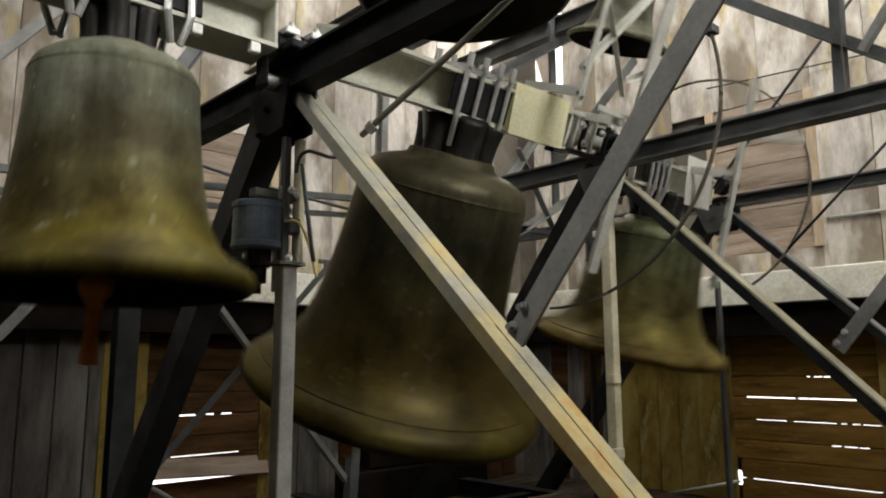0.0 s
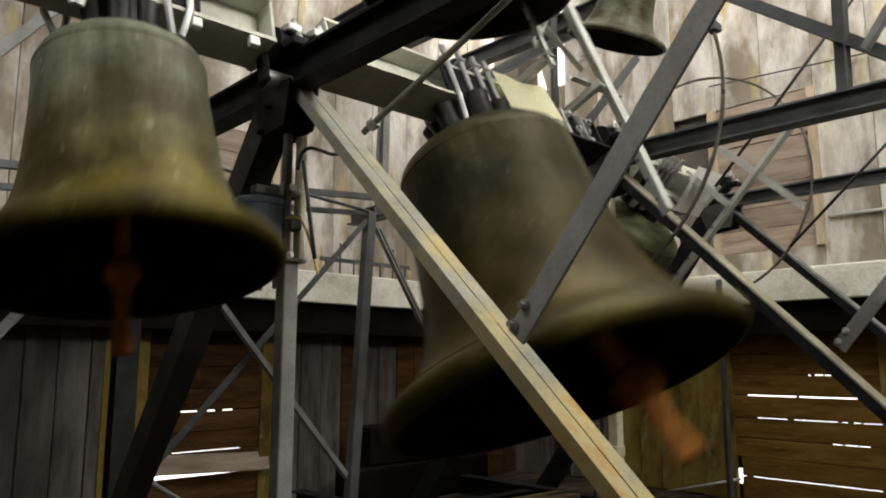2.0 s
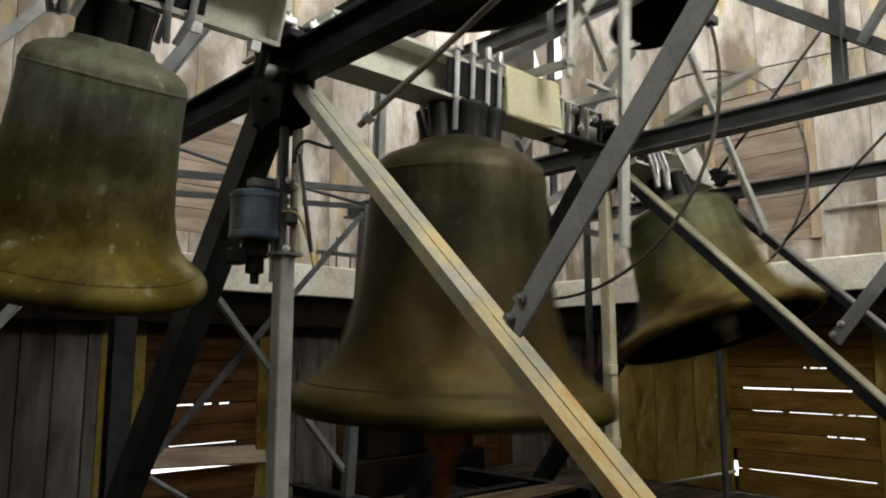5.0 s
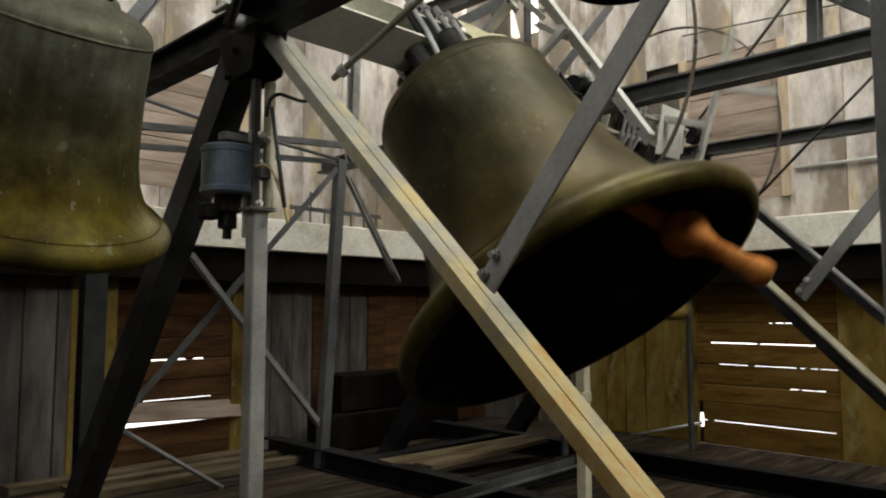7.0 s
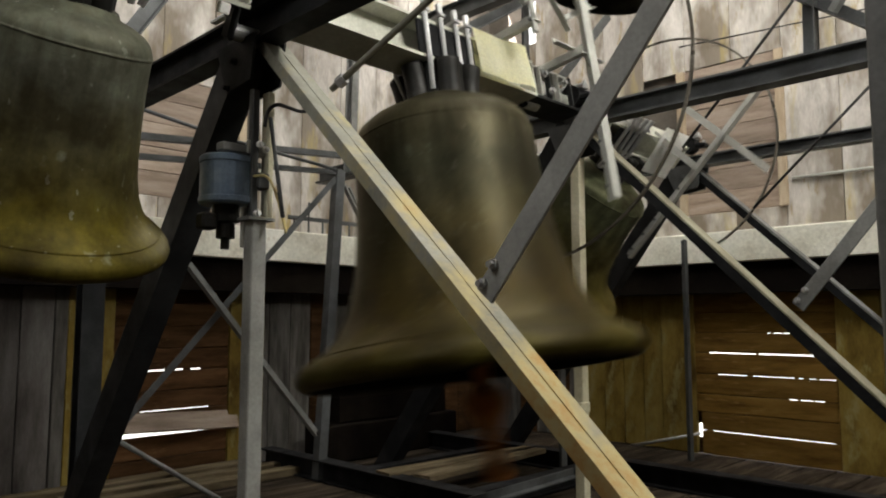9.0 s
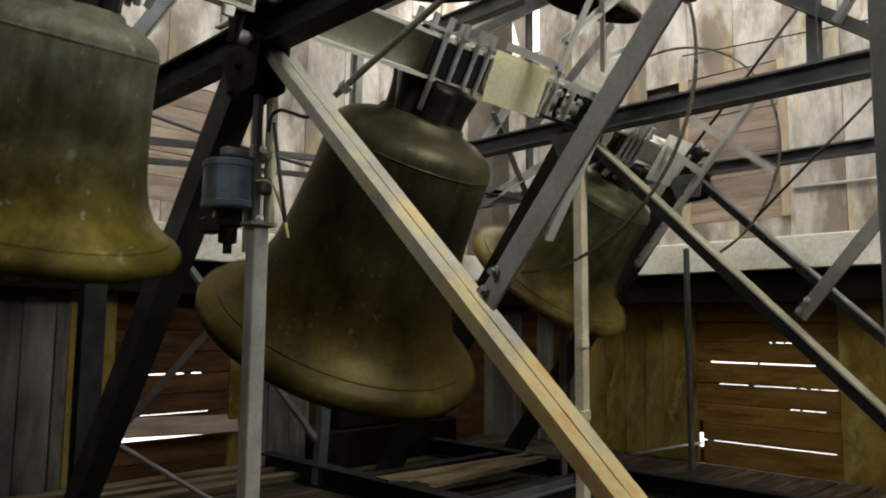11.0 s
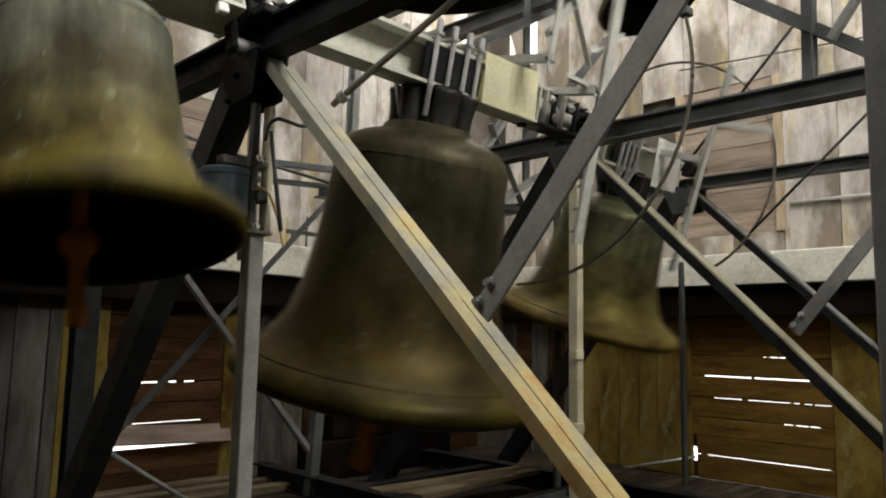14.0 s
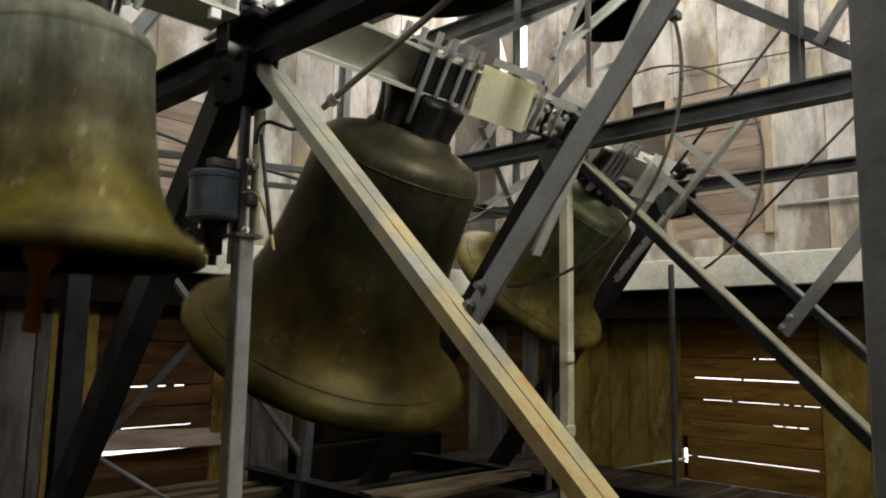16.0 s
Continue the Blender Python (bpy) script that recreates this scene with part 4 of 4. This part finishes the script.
def hatch(wall, axis, h):
    """A boarded-up opening: red-brown horizontal boards between pale jamb timbers."""
    a, b, z0, z1 = h
    n = int((z1 - z0) / 0.16)
    dz = (z1 - z0) / n
    for k in range(n):
        s, c = ((b - a - 0.1, 0.03, dz - 0.002), ((a + b) / 2, YW + 0.02 - rnd.uniform(0, 0.01), z0 + (k + 0.5) * dz)) if axis == "x" else ((0.03, b - a - 0.1, dz - 0.002), (XW + 0.02 - rnd.uniform(0, 0.01), (a + b) / 2, z0 + (k + 0.5) * dz))
        boards(wall, [board_mesh("board", *s, BOARD_RED)], [c])
    for e in (a + 0.03, b - 0.03):
        s, c = ((0.07, 0.06, z1 - z0), (e, YW, (z0 + z1) / 2)) if axis == "x" else ((0.06, 0.07, z1 - z0), (XW, e, (z0 + z1) / 2))
        boards(wall, [board_mesh("jamb", *s, TIMBER)], [c], "jamb")


hatch(north, "x", HATCH_N)
hatch(east, "y", HATCH_E)

# lower walls: vertical boards pale and ochre, with louvre fields of brown horizontal boards; grey and brown tones carry
# the shade below the ledge
LEFT_DARK = 1.58
LOUV_N = (1.95, 2.98)
LOUV_E = (1.72, 2.95)


def lower_boards(wall, axis, a, b, field, mats):
    w = 0.2
    n = int((b - a) / w)
    for k in range(n):
        c = a + (k + 0.5) * w
        if c + w / 2 > field[0] and c - w / 2 < field[1]:
            continue
        m = mats(c)
        d = rnd.uniform(0, 0.012)
        s, p = ((w - 0.006, 0.03, LEDGE_B), (c, YW - d, LEDGE_B / 2)) if axis == "x" else ((0.03, w - 0.006, LEDGE_B), (XW - d, c, LEDGE_B / 2))
        boards(wall, [board_mesh("board", *s, m)], [p])


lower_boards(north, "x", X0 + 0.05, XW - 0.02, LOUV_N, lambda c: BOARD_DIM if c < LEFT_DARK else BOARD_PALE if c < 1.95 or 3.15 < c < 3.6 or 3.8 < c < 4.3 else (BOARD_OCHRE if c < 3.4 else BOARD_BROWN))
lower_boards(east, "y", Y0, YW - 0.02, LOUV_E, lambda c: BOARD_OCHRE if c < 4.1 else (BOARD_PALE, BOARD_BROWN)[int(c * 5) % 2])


def louvre(wall, axis, field, slats, mat):
    """Horizontal boards; the gaps between some of them let daylight in."""
    for z0, z1 in slats:
        a, b = field
        if axis == "y" and z1 < 0.4:
            b -= 0.08
        s, c = ((b - a, 0.028, z1 - z0), ((a + b) / 2, YW + rnd.uniform(-0.008, 0.004), (z0 + z1) / 2)) if axis == "x" else ((0.028, b - a, z1 - z0), (XW + rnd.uniform(-0.008, 0.004), (a + b) / 2, (z0 + z1) / 2))
        boards(wall, [board_mesh("board", *s, mat)], [c])


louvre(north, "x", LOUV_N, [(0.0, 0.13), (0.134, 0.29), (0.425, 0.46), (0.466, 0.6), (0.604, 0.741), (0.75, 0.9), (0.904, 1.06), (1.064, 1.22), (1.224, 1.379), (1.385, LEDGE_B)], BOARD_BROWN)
tilted = new("board", board_mesh("board", LOUV_N[1] - LOUV_N[0], 0.026, 0.14, BOARD_RED))
tilted.parent = north
tilted.matrix_basis = pose((LOUV_N[0] + LOUV_N[1]) / 2, YW - 0.035, 0.378, -22, 2.6, 0)
louvre(east, "y", LOUV_E, [(0.0, 0.187), (0.194, 0.34), (0.344, 0.488), (0.494, 0.653), (0.659, 0.828), (0.837, 0.997), (1.003, 1.16), (1.164, 1.36), (1.364, LEDGE_B)], BOARD_LOUVRE)


for y in (LOUV_E[0] - 0.07, 3.06):
    boards(east, [board_mesh("jamb", 0.05, 0.3, LEDGE_B, BOARD_OCHRE)], [(XW - 0.012, y, LEDGE_B / 2)], "jamb")
for z0, z1 in ((0.0, 0.125), (0.24, 0.42)):
    boards(east, [board_mesh("batten", 0.02, 0.16, z1 - z0, BOARD_BROWN)], [(XW + 0.03, 2.89, (z0 + z1) / 2)], "batten")
for x in (LOUV_N[0] - 0.07, LOUV_N[1] + 0.07):
    boards(north, [board_mesh("jamb", 0.3, 0.05, LEDGE_B, BOARD_OCHRE)], [(x, YW - 0.012, LEDGE_B / 2)], "jamb")


def gap_battens(wall, axis, field, z, lit):
    """Close a gap behind the boards but for its open stretches."""
    ends = [field[0] - 0.1] + [e for ab in lit for e in ab] + [field[1] + 0.1]
    for a, b in zip(ends[::2], ends[1::2]):
        if b - a < 0.005:
            continue
        s, c = ((b - a, 0.02, 0.06), ((a + b) / 2, YW + 0.03, z)) if axis == "x" else ((0.02, b - a, 0.06), (XW + 0.03, (a + b) / 2, z))
        boards(wall, [board_mesh("batten", *s, BOARD_BROWN)], [c], "batten")


for z, lit in ((0.19, [(1.86, 2.8), (2.855, 2.93)]), (0.49, [(1.92, 1.99), (2.0, 2.09), (2.11, 2.18)]), (0.655, [(1.83, 1.95), (1.97, 2.02), (2.06, 2.1), (2.13, 2.45), (2.5, 2.74)]), (0.831, [(1.98, 2.4), (2.42, 2.81)]), (1.0, [(2.14, 2.2), (2.21, 2.27), (2.3, 2.32)]),
               (0.342, []), (1.162, []), (1.362, [])):
    gap_battens(east, "y", LOUV_E, z, lit)
for z, lit in ((0.745, [(1.98, 2.42), (2.5, 2.56), (2.62, 2.7)]), (0.463, [(2.25, 2.77)]), (0.132, []), (0.602, []), (0.902, []), (1.062, []), (1.222, []), (1.382, [(2.38, 2.45), (2.47, 2.5)])):
    gap_battens(north, "x", LOUV_N, z, lit)

# floor planks
for k in range(34):
    y = Y0 + 0.11 + k * 0.223
    me = board_mesh("plank", XW - X0 - 0.04, 0.212, 0.03, FLOORW)
    o = new("plank", me)
    o.location = ((XW + X0) / 2, y, -0.016 - rnd.uniform(0, 0.004))
    o.parent = floor


# ---- motion ----
def swing(t, amp, period, peak, skew=0.0):
    return amp * math.cos(2 * math.pi * (t - peak) / period) + skew


def motions():
    step = 0.1
    ts = [round(k * step, 2) for k in range(161)]
    for ob, x, z, amp, period, peak, skew in ((bell_a, 0.781, 2.157, 31.1, 2.143, 1.58, 4.3), (bell_b, 2.357, PZ, 33.6, 2.6375, 1.648, 1.8), (bell_c, 4.125, 2.242, 41.2, 2.3375, 0.684, -4.8)):
        walk(ob, [(t, pose(x, BY, z, -swing(t, amp, period, peak, skew))) for t in ts])
    for ob, top, hang, period, peak, low, near, away in ((clap_a, 0.065, 0.0497, 2.143, 1.58, -7.0, 28.0, 15.0), (clap_b, 0.207, 0.205, 2.6375, 1.648, -2.0, 28.0, 20.0), (clap_c, 0.253, 0.083, 2.3375, 0.684, -4.0, 26.0, 18.0)):
        rows = []
        for t in ts:
            u = math.cos(2 * math.pi * (t - peak) / period)
            rows.append((t, pose(0, 0, -top - hang, -(low + (near * u ** (1.2 if ob == clap_b else 2.0) if u > 0 else away * u ** 3)))))
        walk(ob, rows)
    walk(bell_e, [(t, pose(4.03, 2.405, 3.823, -swing(t, 23.1, 1.8255, 1.034, 2.0))) for t in ts])


motions()
